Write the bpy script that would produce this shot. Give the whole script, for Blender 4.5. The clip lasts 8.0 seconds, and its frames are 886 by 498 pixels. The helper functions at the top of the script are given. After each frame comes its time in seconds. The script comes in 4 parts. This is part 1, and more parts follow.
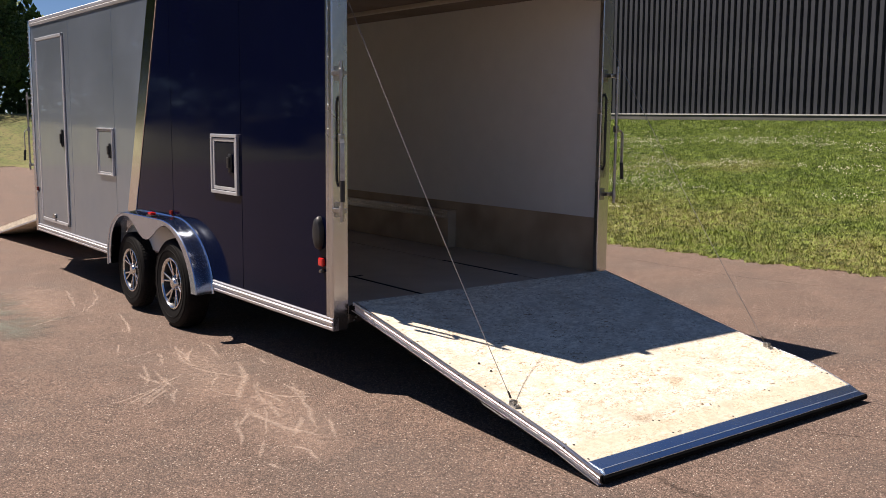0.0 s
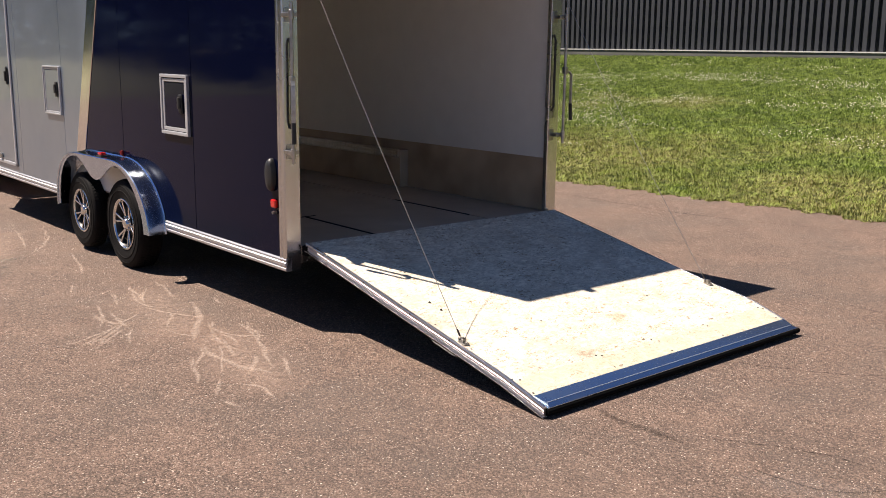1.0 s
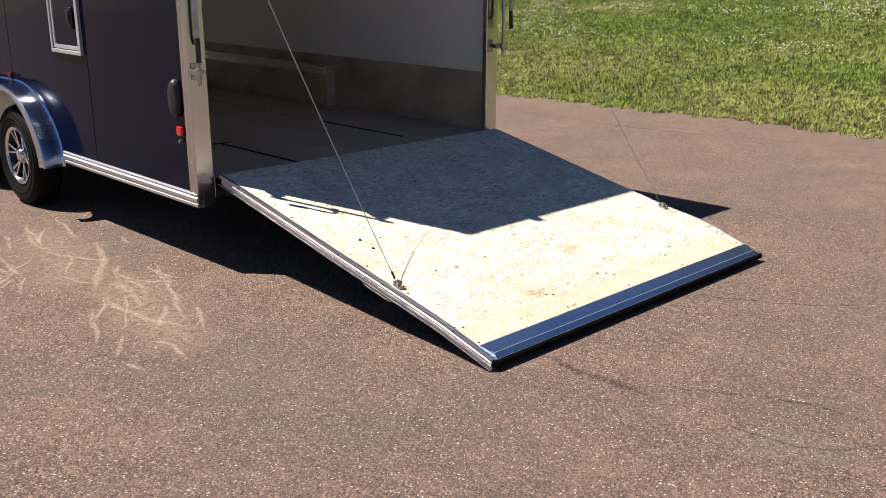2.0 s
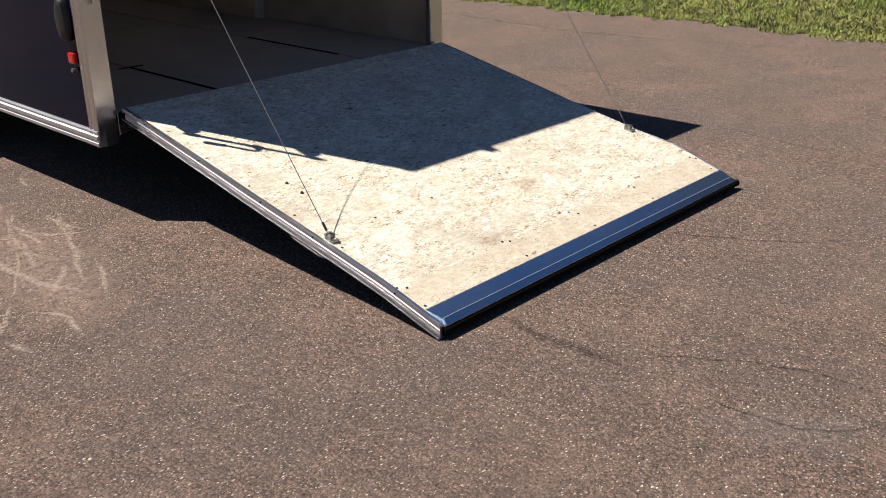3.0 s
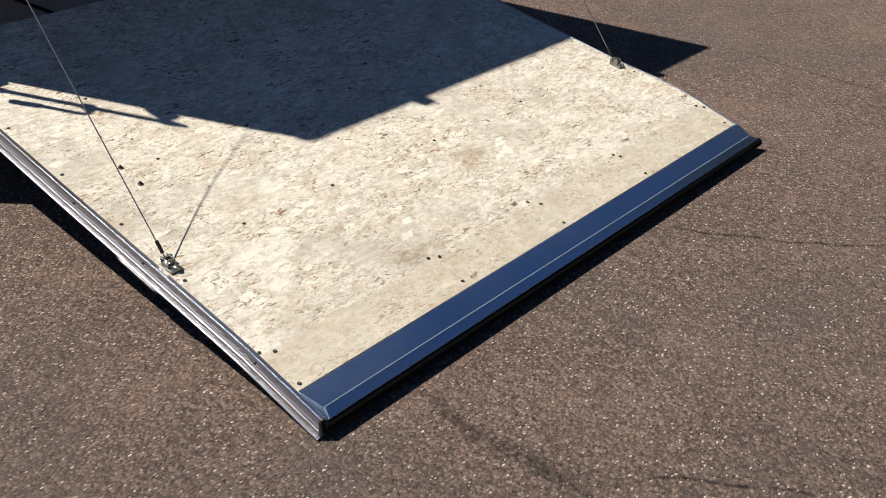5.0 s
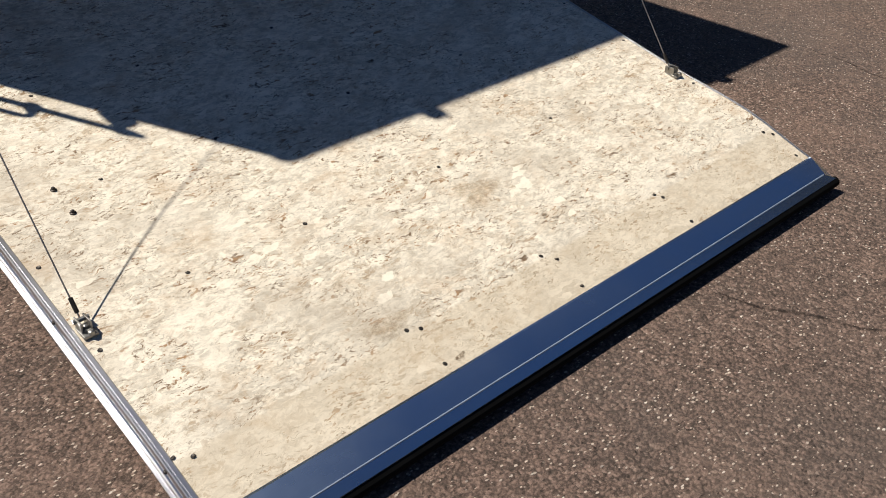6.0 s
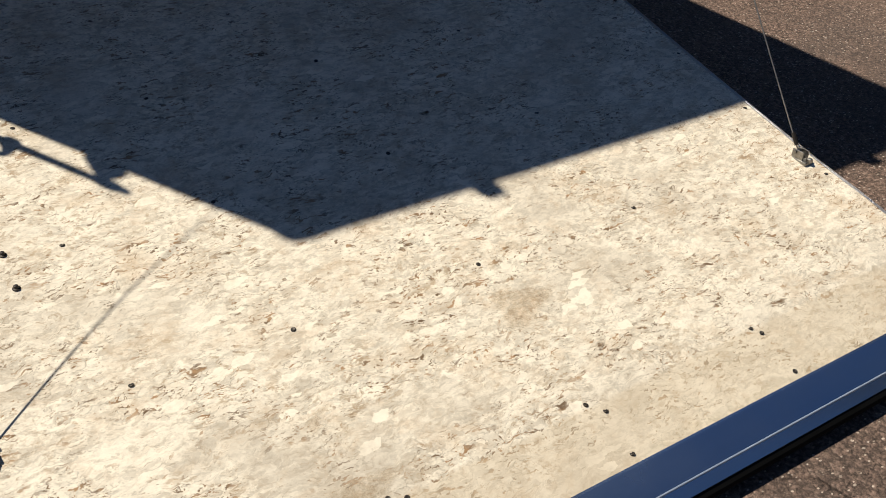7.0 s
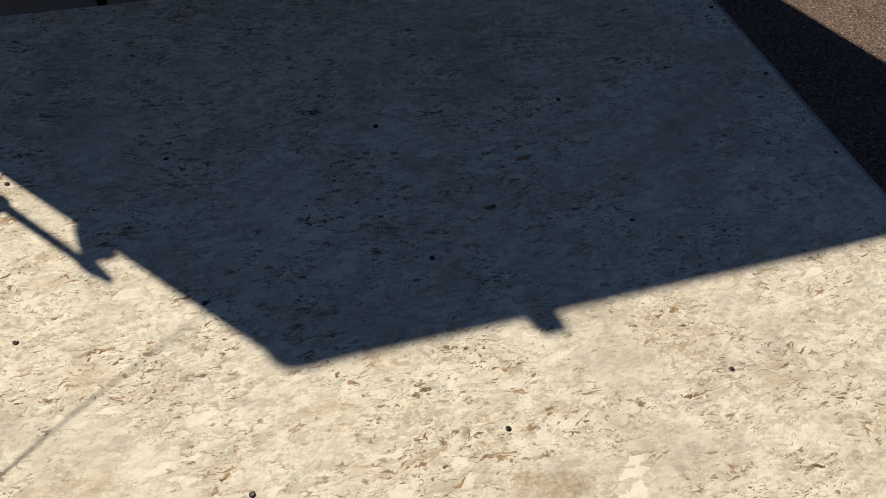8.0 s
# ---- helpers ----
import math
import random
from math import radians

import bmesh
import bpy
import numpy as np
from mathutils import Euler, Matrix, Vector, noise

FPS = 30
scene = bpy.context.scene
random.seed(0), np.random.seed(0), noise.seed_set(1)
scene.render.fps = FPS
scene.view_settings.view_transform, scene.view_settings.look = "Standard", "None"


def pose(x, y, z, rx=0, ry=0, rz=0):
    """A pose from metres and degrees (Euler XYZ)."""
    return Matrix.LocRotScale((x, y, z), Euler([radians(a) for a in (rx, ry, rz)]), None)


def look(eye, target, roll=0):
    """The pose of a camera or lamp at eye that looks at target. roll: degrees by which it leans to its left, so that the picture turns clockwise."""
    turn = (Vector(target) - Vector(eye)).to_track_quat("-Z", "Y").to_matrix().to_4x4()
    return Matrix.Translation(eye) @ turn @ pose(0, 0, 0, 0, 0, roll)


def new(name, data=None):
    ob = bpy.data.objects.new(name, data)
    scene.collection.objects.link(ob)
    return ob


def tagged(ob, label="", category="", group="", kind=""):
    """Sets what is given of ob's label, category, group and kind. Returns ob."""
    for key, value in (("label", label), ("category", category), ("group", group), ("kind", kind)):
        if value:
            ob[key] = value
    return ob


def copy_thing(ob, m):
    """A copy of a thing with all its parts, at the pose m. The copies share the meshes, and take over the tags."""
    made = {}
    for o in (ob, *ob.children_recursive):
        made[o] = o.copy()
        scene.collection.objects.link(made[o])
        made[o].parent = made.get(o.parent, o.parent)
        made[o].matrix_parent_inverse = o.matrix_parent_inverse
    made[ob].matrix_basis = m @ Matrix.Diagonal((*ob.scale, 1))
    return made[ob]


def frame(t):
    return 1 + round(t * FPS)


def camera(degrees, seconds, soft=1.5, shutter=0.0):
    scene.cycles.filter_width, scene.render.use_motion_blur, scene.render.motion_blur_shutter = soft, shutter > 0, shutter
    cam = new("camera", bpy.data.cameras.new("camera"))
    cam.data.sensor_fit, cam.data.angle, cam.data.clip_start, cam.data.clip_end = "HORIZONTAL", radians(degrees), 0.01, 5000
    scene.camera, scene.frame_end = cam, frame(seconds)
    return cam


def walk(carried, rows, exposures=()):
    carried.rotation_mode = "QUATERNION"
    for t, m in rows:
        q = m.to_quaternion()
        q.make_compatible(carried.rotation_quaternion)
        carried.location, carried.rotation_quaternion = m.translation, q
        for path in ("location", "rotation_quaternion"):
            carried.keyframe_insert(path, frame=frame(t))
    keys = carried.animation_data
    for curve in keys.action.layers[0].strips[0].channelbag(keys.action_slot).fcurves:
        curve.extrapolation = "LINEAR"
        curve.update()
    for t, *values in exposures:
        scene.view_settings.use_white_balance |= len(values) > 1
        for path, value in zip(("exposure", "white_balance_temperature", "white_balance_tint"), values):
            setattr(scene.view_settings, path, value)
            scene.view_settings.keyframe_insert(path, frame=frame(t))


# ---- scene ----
cam = camera(50.0, 8.0, soft=0.9)
PATH = [
    (0, (-2.618, -4.353, 1.412), (-1.405, -2.783, 1.162), 0.2),
    (0.5, (-2.695, -4.44, 1.45), (-1.451, -2.906, 1.136), 0.4),
    (1, (-2.662, -4.443, 1.461), (-1.389, -2.95, 1.076), 0.4),
    (1.5, (-2.494, -4.308, 1.455), (-1.195, -2.86, 0.987), 0.0),
    (2, (-2.299, -4.072, 1.433), (-0.96, -2.696, 0.871), -0.3),
    (2.2, (-2.222, -3.982, 1.429), (-0.872, -2.635, 0.825), -0.3),
    (3.3, (-1.73, -3.603, 1.412), (-0.378, -2.368, 0.607), -1.0),
    (3.5, (-1.64, -3.51, 1.403), (-0.281, -2.303, 0.569), -0.5),
    (4, (-1.409, -3.326, 1.38), (-0.047, -2.167, 0.486), -0.1),
    (4.5, (-1.124, -3.206, 1.368), (0.196, -2.048, 0.41), -0.3),
    (4.7, (-1.014, -3.166, 1.345), (0.292, -2.001, 0.377), -0.7),
    (5.8, (-0.458, -2.882, 1.354), (0.724, -1.689, 0.266), 0.5),
    (6, (-0.347, -2.842, 1.36), (0.794, -1.626, 0.256), 0.7),
    (6.5, (-0.078, -2.707, 1.355), (0.951, -1.419, 0.224), 1.2),
    (7, (0.155, -2.542, 1.338), (1.075, -1.186, 0.191), 2.2),
    (7.5, (0.356, -2.36, 1.334), (1.16, -0.952, 0.164), 3.5),
    (8, (0.602, -2.218, 1.343), (1.196, -0.728, 0.149), 2.1),
]
walk(cam, [(t, look(eye, target, roll)) for t, eye, target, roll in PATH],
     exposures=[(0.0, 0.70, 6900, 17), (0.5, 0.69, 6950, 17), (1.0, 0.89, 6950, 16), (1.5, 0.94, 6850, 15), (2.0, 0.81, 6750, 13), (3.5, 0.33, 6350, 10), (4.0, 0.31, 6300, 9), (4.5, 0.28, 6300, 9), (5.8, -0.08, 6500, 10), (6.0, 0.11, 6550, 10), (6.5, 0.22, 6700, 10), (7.0, 0.07, 6850, 9), (7.5, -0.04, 6900, 9), (8.0, -0.17, 6950, 8)])

# ---- daylight ----
SUN = Vector((-0.370, 0.489, 1.0)).normalized()
world = bpy.data.worlds.new("sky")
world.use_nodes = True
scene.world = world
sky = world.node_tree.nodes.new("ShaderNodeTexSky")
sky.sky_type = "NISHITA"
sky.sun_disc = False
sky.air_density, sky.dust_density, sky.ozone_density = 0.75, 0.1, 10.0
sky.sun_elevation = math.asin(SUN.z)
sky.sun_rotation = math.atan2(SUN.x, SUN.y)
world.node_tree.links.new(sky.outputs[0], world.node_tree.nodes["Background"].inputs[0])
world.node_tree.nodes["Background"].inputs[1].default_value = 0.05
sun = new("sun", bpy.data.lights.new("sun", "SUN"))
sun.data.energy, sun.data.angle, sun.data.color = 5.0, radians(0.53), (1.0, 0.95, 0.87)
sun.matrix_world = look(SUN * 30, (0, 0, 0))


# ---- material helpers ----
class Nodes:
    """A small writer of node trees for one principled material."""

    def __init__(self, name):
        self.m = bpy.data.materials.new(name)
        self.m.use_nodes = True
        self.t = self.m.node_tree
        self.b = self.t.nodes["Principled BSDF"]
        self.co = self.t.nodes.new("ShaderNodeTexCoord").outputs["Object"]

    def put(self, sock, v):
        if isinstance(v, bpy.types.NodeSocket):
            self.t.links.new(v, sock)
        elif v is not None:
            sock.default_value = v

    def stretch(self, sx, sy, sz, rz=0.0, src=None, loc=(0, 0, 0)):
        n = self.t.nodes.new("ShaderNodeMapping")
        self.put(n.inputs["Vector"], src or self.co)
        n.inputs["Scale"].default_value = (sx, sy, sz)
        n.inputs["Rotation"].default_value = (0, 0, radians(rz))
        n.inputs["Location"].default_value = loc
        return n.outputs[0]

    def noise(self, scale, detail=4.0, rough=0.55, src=None, distort=0.0, colour=False):
        n = self.t.nodes.new("ShaderNodeTexNoise")
        self.put(n.inputs["Vector"], src or self.co)
        n.inputs["Scale"].default_value, n.inputs["Detail"].default_value = scale, detail
        n.inputs["Roughness"].default_value, n.inputs["Distortion"].default_value = rough, distort
        return n.outputs["Color" if colour else "Fac"]

    def cells(self, scale, src=None, feature="F1", out="Distance", random=1.0):
        n = self.t.nodes.new("ShaderNodeTexVoronoi")
        n.feature = feature
        self.put(n.inputs["Vector"], src or self.co)
        n.inputs["Scale"].default_value, n.inputs["Randomness"].default_value = scale, random
        return n.outputs[out]

    def ramp(self, fac, *stops):
        n = self.t.nodes.new("ShaderNodeValToRGB")
        self.put(n.inputs[0], fac)
        el = n.color_ramp.elements
        while len(el) < len(stops):
            el.new(0.5)
        for e, (p, c) in zip(el, stops):
            e.position = p
            e.color = (c, c, c, 1) if isinstance(c, (int, float)) else (*c, 1)
        return n.outputs[0]

    def mix(self, fac, a, b, mode="MIX"):
        n = self.t.nodes.new("ShaderNodeMix")
        n.data_type, n.blend_type = "RGBA", mode
        self.put(n.inputs[0], fac)
        for s, v in ((n.inputs[6], a), (n.inputs[7], b)):
            self.put(s, (*v, 1) if isinstance(v, tuple) else v)
        return n.outputs[2]

    def math(self, op, a, b=0.0):
        n = self.t.nodes.new("ShaderNodeMath")
        n.operation = op
        self.put(n.inputs[0], a)
        self.put(n.inputs[1], b)
        return n.outputs[0]

    def random(self):
        return self.t.nodes.new("ShaderNodeObjectInfo").outputs["Random"]

    def island(self):
        return self.t.nodes.new("ShaderNodeNewGeometry").outputs["Random Per Island"]

    def bump(self, height, strength, distance):
        n = self.t.nodes.new("ShaderNodeBump")
        self.put(n.inputs["Height"], height)
        n.inputs["Strength"].default_value, n.inputs["Distance"].default_value = strength, distance
        self.t.links.new(n.outputs[0], self.b.inputs["Normal"])

    def done(self, colour, rough, metal=0.0, coat=0.0, spec=0.5):
        self.put(self.b.inputs["Base Color"], (*colour, 1) if isinstance(colour, tuple) else colour)
        self.put(self.b.inputs["Roughness"], rough)
        self.b.inputs["Metallic"].default_value = metal
        self.b.inputs["Coat Weight"].default_value = coat
        self.b.inputs["Coat Roughness"].default_value = 0.03
        self.b.inputs["Specular IOR Level"].default_value = spec
        return self.m


def plain(name, a, b, scale, rough, metal=0.0, coat=0.0, bump=0.0, spec=0.5, fine=8.0):
    """Two tones at a coarse scale, a finer grain on top, a little relief."""
    n = Nodes(name)
    c = n.mix(n.ramp(n.noise(scale, 5), (0.35, 0.0), (0.68, 1.0)), a, b)
    c = n.mix(n.math("MULTIPLY", n.noise(scale * fine, 3), 0.25), c, tuple(0.5 * x for x in a))
    r = n.ramp(n.noise(scale * 2.3, 4), (0.3, max(rough - 0.06, 0.02)), (0.7, min(rough + 0.08, 1.0)))
    if bump:
        n.bump(n.noise(scale * fine, 4), bump, 0.004)
    return n.done(c, r, metal, coat, spec)


def brushed(name, tone, rough, axis=(4, 4, 180)):
    n = Nodes(name)
    streak = n.noise(3.0, 3, 0.6, n.stretch(*axis))
    blotch = n.noise(2.4, 5)
    c = n.mix(n.ramp(blotch, (0.35, 0.0), (0.7, 1.0)), tone, tuple(0.86 * x for x in tone))
    c = n.mix(n.math("MULTIPLY", streak, 0.3), c, tuple(0.7 * x for x in tone))
    n.bump(streak, 0.06, 0.002)
    return n.done(c, n.ramp(blotch, (0.3, rough - 0.05), (0.75, rough + 0.1)), 1.0)


# ---- materials ----
def asphalt_material():
    n = Nodes("asphalt")
    warp = n.mix(0.005, n.co, n.noise(150, 2, 0.5, colour=True), "ADD")
    stone, dist = n.cells(104.0, warp, out="Color"), n.cells(104.0, warp)
    small = n.cells(330.0, out="Color")
    grain = n.noise(130.0, 5, 0.75)
    tone = n.ramp(stone, (0.0, (0.026, 0.020, 0.016)), (0.28, (0.105, 0.072, 0.058)), (0.55, (0.24, 0.160, 0.13)), (0.8, (0.38, 0.258, 0.208)), (1.0, (0.54, 0.41, 0.34)))
    tone = n.mix(0.28, tone, n.ramp(small, (0.0, (0.05, 0.036, 0.03)), (0.5, (0.22, 0.148, 0.12)), (1.0, (0.50, 0.36, 0.295))))
    tone = n.mix(n.ramp(dist, (0.45, 0.0), (0.8, 0.6)), tone, (0.04, 0.031, 0.027))
    tone = n.mix(n.ramp(grain, (0.38, 0.78), (0.49, 0.0)), tone, (0.04, 0.031, 0.027))
    tone = n.mix(n.ramp(grain, (0.53, 0.0), (0.64, 0.6)), tone, (0.45, 0.32, 0.262))
    big = n.noise(0.55, 6, 0.6)
    tone = n.mix(n.ramp(big, (0.36, 0.34), (0.62, 0.0)), tone, (0.135, 0.105, 0.09))
    mid = n.noise(2.3, 6, 0.65)
    tone = n.mix(n.ramp(mid, (0.48, 0.0), (0.68, 0.22)), tone, (0.36, 0.245, 0.195))
    dirt = n.noise(7.0, 5, 0.65, n.stretch(1, 1, 1, 0, None, (4, 8, 0)))
    tone = n.mix(n.ramp(dirt, (0.52, 0.0), (0.66, 0.25)), tone, (0.085, 0.066, 0.058))
    grime = n.noise(1.1, 6, 0.62, n.stretch(1, 1, 1, 0, None, (11, 5, 0)))
    tone = n.mix(n.ramp(grime, (0.47, 0.0), (0.66, 0.42)), tone, (0.13, 0.108, 0.098))
    pit = n.noise(52.0, 3, 0.6, n.stretch(1, 1.7, 1, -35, warp))
    tone = n.mix(n.ramp(pit, (0.30, 0.85), (0.39, 0.0)), tone, (0.030, 0.022, 0.019))
    for size, sx, turn, cut, near, tint in ((58.0, 1.7, 30, 0.70, 0.20, (0.66, 0.56, 0.48)), (92.0, 1.6, -40, 0.74, 0.24, (0.60, 0.50, 0.42)), (44.0, 2.0, 75, 0.80, 0.17, (0.80, 0.73, 0.66))):
        turned = n.stretch(1, sx, 1, turn, warp, (turn, 0, 0))
        chip, chip_d = n.cells(size, turned, out="Color"), n.cells(size, turned)
        white = n.math("MULTIPLY", n.ramp(chip, (cut, 0.0), (cut + 0.03, 1.0)), n.ramp(chip_d, (near, 1.0), (near + 0.07, 0.0)))
        tone = n.mix(n.math("MULTIPLY", white, 0.92), tone, tint)
    tone = n.mix(1.0, tone, (1.01, 1.0, 0.955), "MULTIPLY")
    n.bump(n.math("ADD", n.ramp(dist, (0.0, 1.0), (0.7, 0.0)), n.math("MULTIPLY", grain, 2.0)), 0.8, 0.006)
    return n.done(tone, 0.85, spec=0.25)


def osb_material(name, light, mid, dark, scale=1.0):
    """Pressed strand board: pale strands at several angles with shaded edges, short dark slits in clusters, old stains."""
    n = Nodes(name)
    shade = lambda k: tuple(min(k * a, 0.95) for a in light)
    warp = n.mix(0.03, n.co, n.noise(13 * scale, 2, 0.5, colour=True), "ADD")
    warp = n.mix(0.016, warp, n.noise(48 * scale, 3, 0.6, colour=True), "ADD")
    pick = n.ramp(n.noise(24 * scale, 3, 0.6), (0.49, 0.0), (0.51, 1.0))
    va, vb = n.stretch(0.40, 1.0, 1, 14, warp), n.stretch(0.46, 1.0, 1, -46, warp)
    strand = n.mix(pick, n.cells(68 * scale, va, out="Color"), n.cells(76 * scale, vb, out="Color"))
    edge = n.mix(pick, n.cells(68 * scale, va, "DISTANCE_TO_EDGE"), n.cells(76 * scale, vb, "DISTANCE_TO_EDGE"))
    c = n.ramp(strand, (0.0, tuple(0.86 * a for a in mid)), (0.16, shade(0.82)), (0.5, light), (1.0, shade(1.18)))
    cloud = n.noise(17 * scale, 8, 0.75, n.stretch(0.6, 1, 1, 0, warp), 0.5)
    c = n.mix(n.ramp(cloud, (0.50, 0.0), (0.62, 0.62)), c, mid)
    c = n.mix(n.ramp(cloud, (0.38, 0.8), (0.48, 0.0)), c, shade(1.2))
    worn = n.noise(4.5 * scale, 6, 0.65, n.stretch(1, 1, 1, 0, None, (2, 6, 0)))
    c = n.mix(n.ramp(worn, (0.48, 0.0), (0.64, 0.38)), c, shade(1.18))
    group = n.ramp(n.noise(7.5 * scale, 6, 0.7), (0.42, 0.06), (0.56, 1.0))
    rim = n.math("MULTIPLY", n.ramp(edge, (0.0, 1.0), (0.07, 0.0)), n.ramp(n.noise(36 * scale, 3, 0.6), (0.46, 0.0), (0.58, 1.0)))
    c = n.mix(n.math("MULTIPLY", rim, n.math("MULTIPLY", group, 0.7)), c, tuple(0.44 * a for a in mid))
    fibre = n.noise(90 * scale, 5, 0.72, n.stretch(0.42, 1.0, 1, 12, warp), 0.8)
    c = n.mix(n.ramp(fibre, (0.37, 0.46), (0.47, 0.0)), c, tuple(0.66 * a for a in mid))
    c = n.mix(n.ramp(fibre, (0.52, 0.0), (0.62, 0.7)), c, shade(1.24))
    slit = None
    for sc, sx, turn, cut in ((84, 0.30, 6, 0.640), (98, 0.33, -38, 0.642), (108, 0.36, 48, 0.646), (124, 0.42, 85, 0.652), (46, 0.26, 20, 0.668), (150, 0.40, -12, 0.640)):
        s = n.ramp(n.noise(sc * scale, 3, 0.55, n.stretch(sx, 1.0, 1, turn, warp, (turn, 2, 0)), 0.6), (cut, 0.0), (cut + 0.022, 1.0))
        slit = s if slit is None else n.math("MAXIMUM", slit, s)
    slit = n.math("MULTIPLY", slit, group)
    c = n.mix(n.math("MULTIPLY", slit, 0.95), c, n.mix(n.ramp(n.noise(31 * scale, 2), (0.42, 0.0), (0.6, 1.0)), dark, tuple(2.8 * a for a in dark)))
    fleck = n.math("MULTIPLY", n.ramp(n.noise(62 * scale, 4, 0.7, n.stretch(0.6, 1, 1, 25, warp), 0.5), (0.55, 0.0), (0.61, 1.0)), n.ramp(n.noise(5.5 * scale, 5, 0.65, n.stretch(1, 1, 1, 0, None, (3, 1, 0))), (0.44, 0.1), (0.60, 1.0)))
    c = n.mix(n.math("MULTIPLY", fleck, 0.62), c, (0.38, 0.27, 0.16))
    stain = n.noise(3.4 * scale, 7, 0.68)
    c = n.mix(n.ramp(stain, (0.49, 0.0), (0.64, 0.45)), c, (0.42, 0.36, 0.28))
    flake = n.cells(60 * scale, n.stretch(0.42, 1.0, 1, -20, warp, (3, 7, 0)), out="Color")
    c = n.mix(n.math("MULTIPLY", n.ramp(flake, (0.80, 0.0), (0.84, 1.0)), n.ramp(n.noise(6.5 * scale, 4, 0.6, n.stretch(1, 1, 1, 0, None, (9, 2, 0))), (0.44, 0.0), (0.58, 0.8))), c, shade(1.25))
    tan = n.noise(11.0 * scale, 8, 0.8, n.stretch(0.7, 1, 1, 15, None, (1, 4, 0)))
    c = n.mix(n.ramp(tan, (0.52, 0.0), (0.66, 0.5)), c, (0.56, 0.42, 0.28))
    rust = n.noise(8.5 * scale, 8, 0.8, n.stretch(1, 1, 1, 0, None, (7, 3, 0)))
    c = n.mix(n.ramp(rust, (0.55, 0.0), (0.68, 0.42)), c, (0.50, 0.35, 0.20))
    sep = n.t.nodes.new("ShaderNodeSeparateXYZ")
    n.put(sep.inputs[0], n.co)
    foot = n.math("ADD", n.math("MULTIPLY", sep.outputs[1], -1.0), n.math("MULTIPLY", n.noise(11.0, 4), 0.02))
    c = n.mix(n.ramp(n.math("SUBTRACT", foot, 1.0), (0.657, 0.0), (0.665, 0.46)), c, (0.58, 0.48, 0.34))
    n.bump(n.math("SUBTRACT", n.math("MULTIPLY", fibre, 0.7), n.math("ADD", slit, n.math("MULTIPLY", rim, 0.5))), 0.32, 0.0014)
    return n.done(c, 0.75, spec=0.25)


def grass_material(name, a, b, dry, slope=0.0):
    n = Nodes(name)
    c = n.mix(n.ramp(n.noise(0.9, 5, 0.6), (0.36, 0.0), (0.64, 1.0)), a, b)
    patch = n.noise(0.55, 6, 0.68, n.stretch(1, 0.6, 1, 0, None, (5, 9, 0)))
    if slope:
        sep = n.t.nodes.new("ShaderNodeSeparateXYZ")
        n.put(sep.inputs[0], n.co)
        patch = n.math("ADD", patch, n.math("MULTIPLY", n.math("SUBTRACT", 10.6, sep.outputs[0]), slope))
    c = n.mix(n.ramp(patch, (0.45, 0.0), (0.65, 0.78)), c, dry)
    isl = n.island()
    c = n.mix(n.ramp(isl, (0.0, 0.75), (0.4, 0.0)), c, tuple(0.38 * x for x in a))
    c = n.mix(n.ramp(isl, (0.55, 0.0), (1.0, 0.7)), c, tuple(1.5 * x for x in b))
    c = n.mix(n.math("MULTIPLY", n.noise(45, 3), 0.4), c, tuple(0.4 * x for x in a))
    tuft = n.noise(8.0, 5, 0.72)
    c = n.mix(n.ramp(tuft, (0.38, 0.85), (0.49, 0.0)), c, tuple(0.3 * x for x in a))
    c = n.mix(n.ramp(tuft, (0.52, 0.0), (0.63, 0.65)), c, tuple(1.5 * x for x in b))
    return n.done(c, 0.7, spec=0.3)


def tread_plate_material():
    n = Nodes("tread_plate")
    w1 = n.cells(34, n.stretch(1.0, 2.6, 1, 45), random=0.0)
    w2 = n.cells(34, n.stretch(2.6, 1.0, 1, 45), random=0.0)
    h = n.ramp(n.math("MINIMUM", w1, w2), (0.18, 1.0), (0.36, 0.0))
    n.bump(h, 0.9, 0.004)
    c = n.mix(n.ramp(n.noise(4, 4), (0.3, 0.0), (0.7, 1.0)), (0.80, 0.79, 0.76), (0.60, 0.59, 0.57))
    return n.done(c, 0.22, 1.0)


def dust_material(name, tone, cover, scale):
    """Chalky or stained film on the ground, broken up by noise; its edges fray."""
    n = Nodes(name)
    out = n.t.nodes["Material Output"]
    clear = n.t.nodes.new("ShaderNodeBsdfTransparent")
    blend = n.t.nodes.new("ShaderNodeMixShader")
    edge = n.t.nodes.new("ShaderNodeAttribute")
    edge.attribute_name = "edge"
    f = n.math("MULTIPLY", n.ramp(n.noise(scale, 5, 0.75), (0.36, 0.0), (0.60, cover)), n.math("POWER", edge.outputs["Fac"], 0.6))
    n.t.links.new(f, blend.inputs[0])
    n.t.links.new(clear.outputs[0], blend.inputs[1])
    n.t.links.new(n.b.outputs[0], blend.inputs[2])
    n.t.links.new(blend.outputs[0], out.inputs[0])
    return n.done(tone, 0.9, spec=0.15)


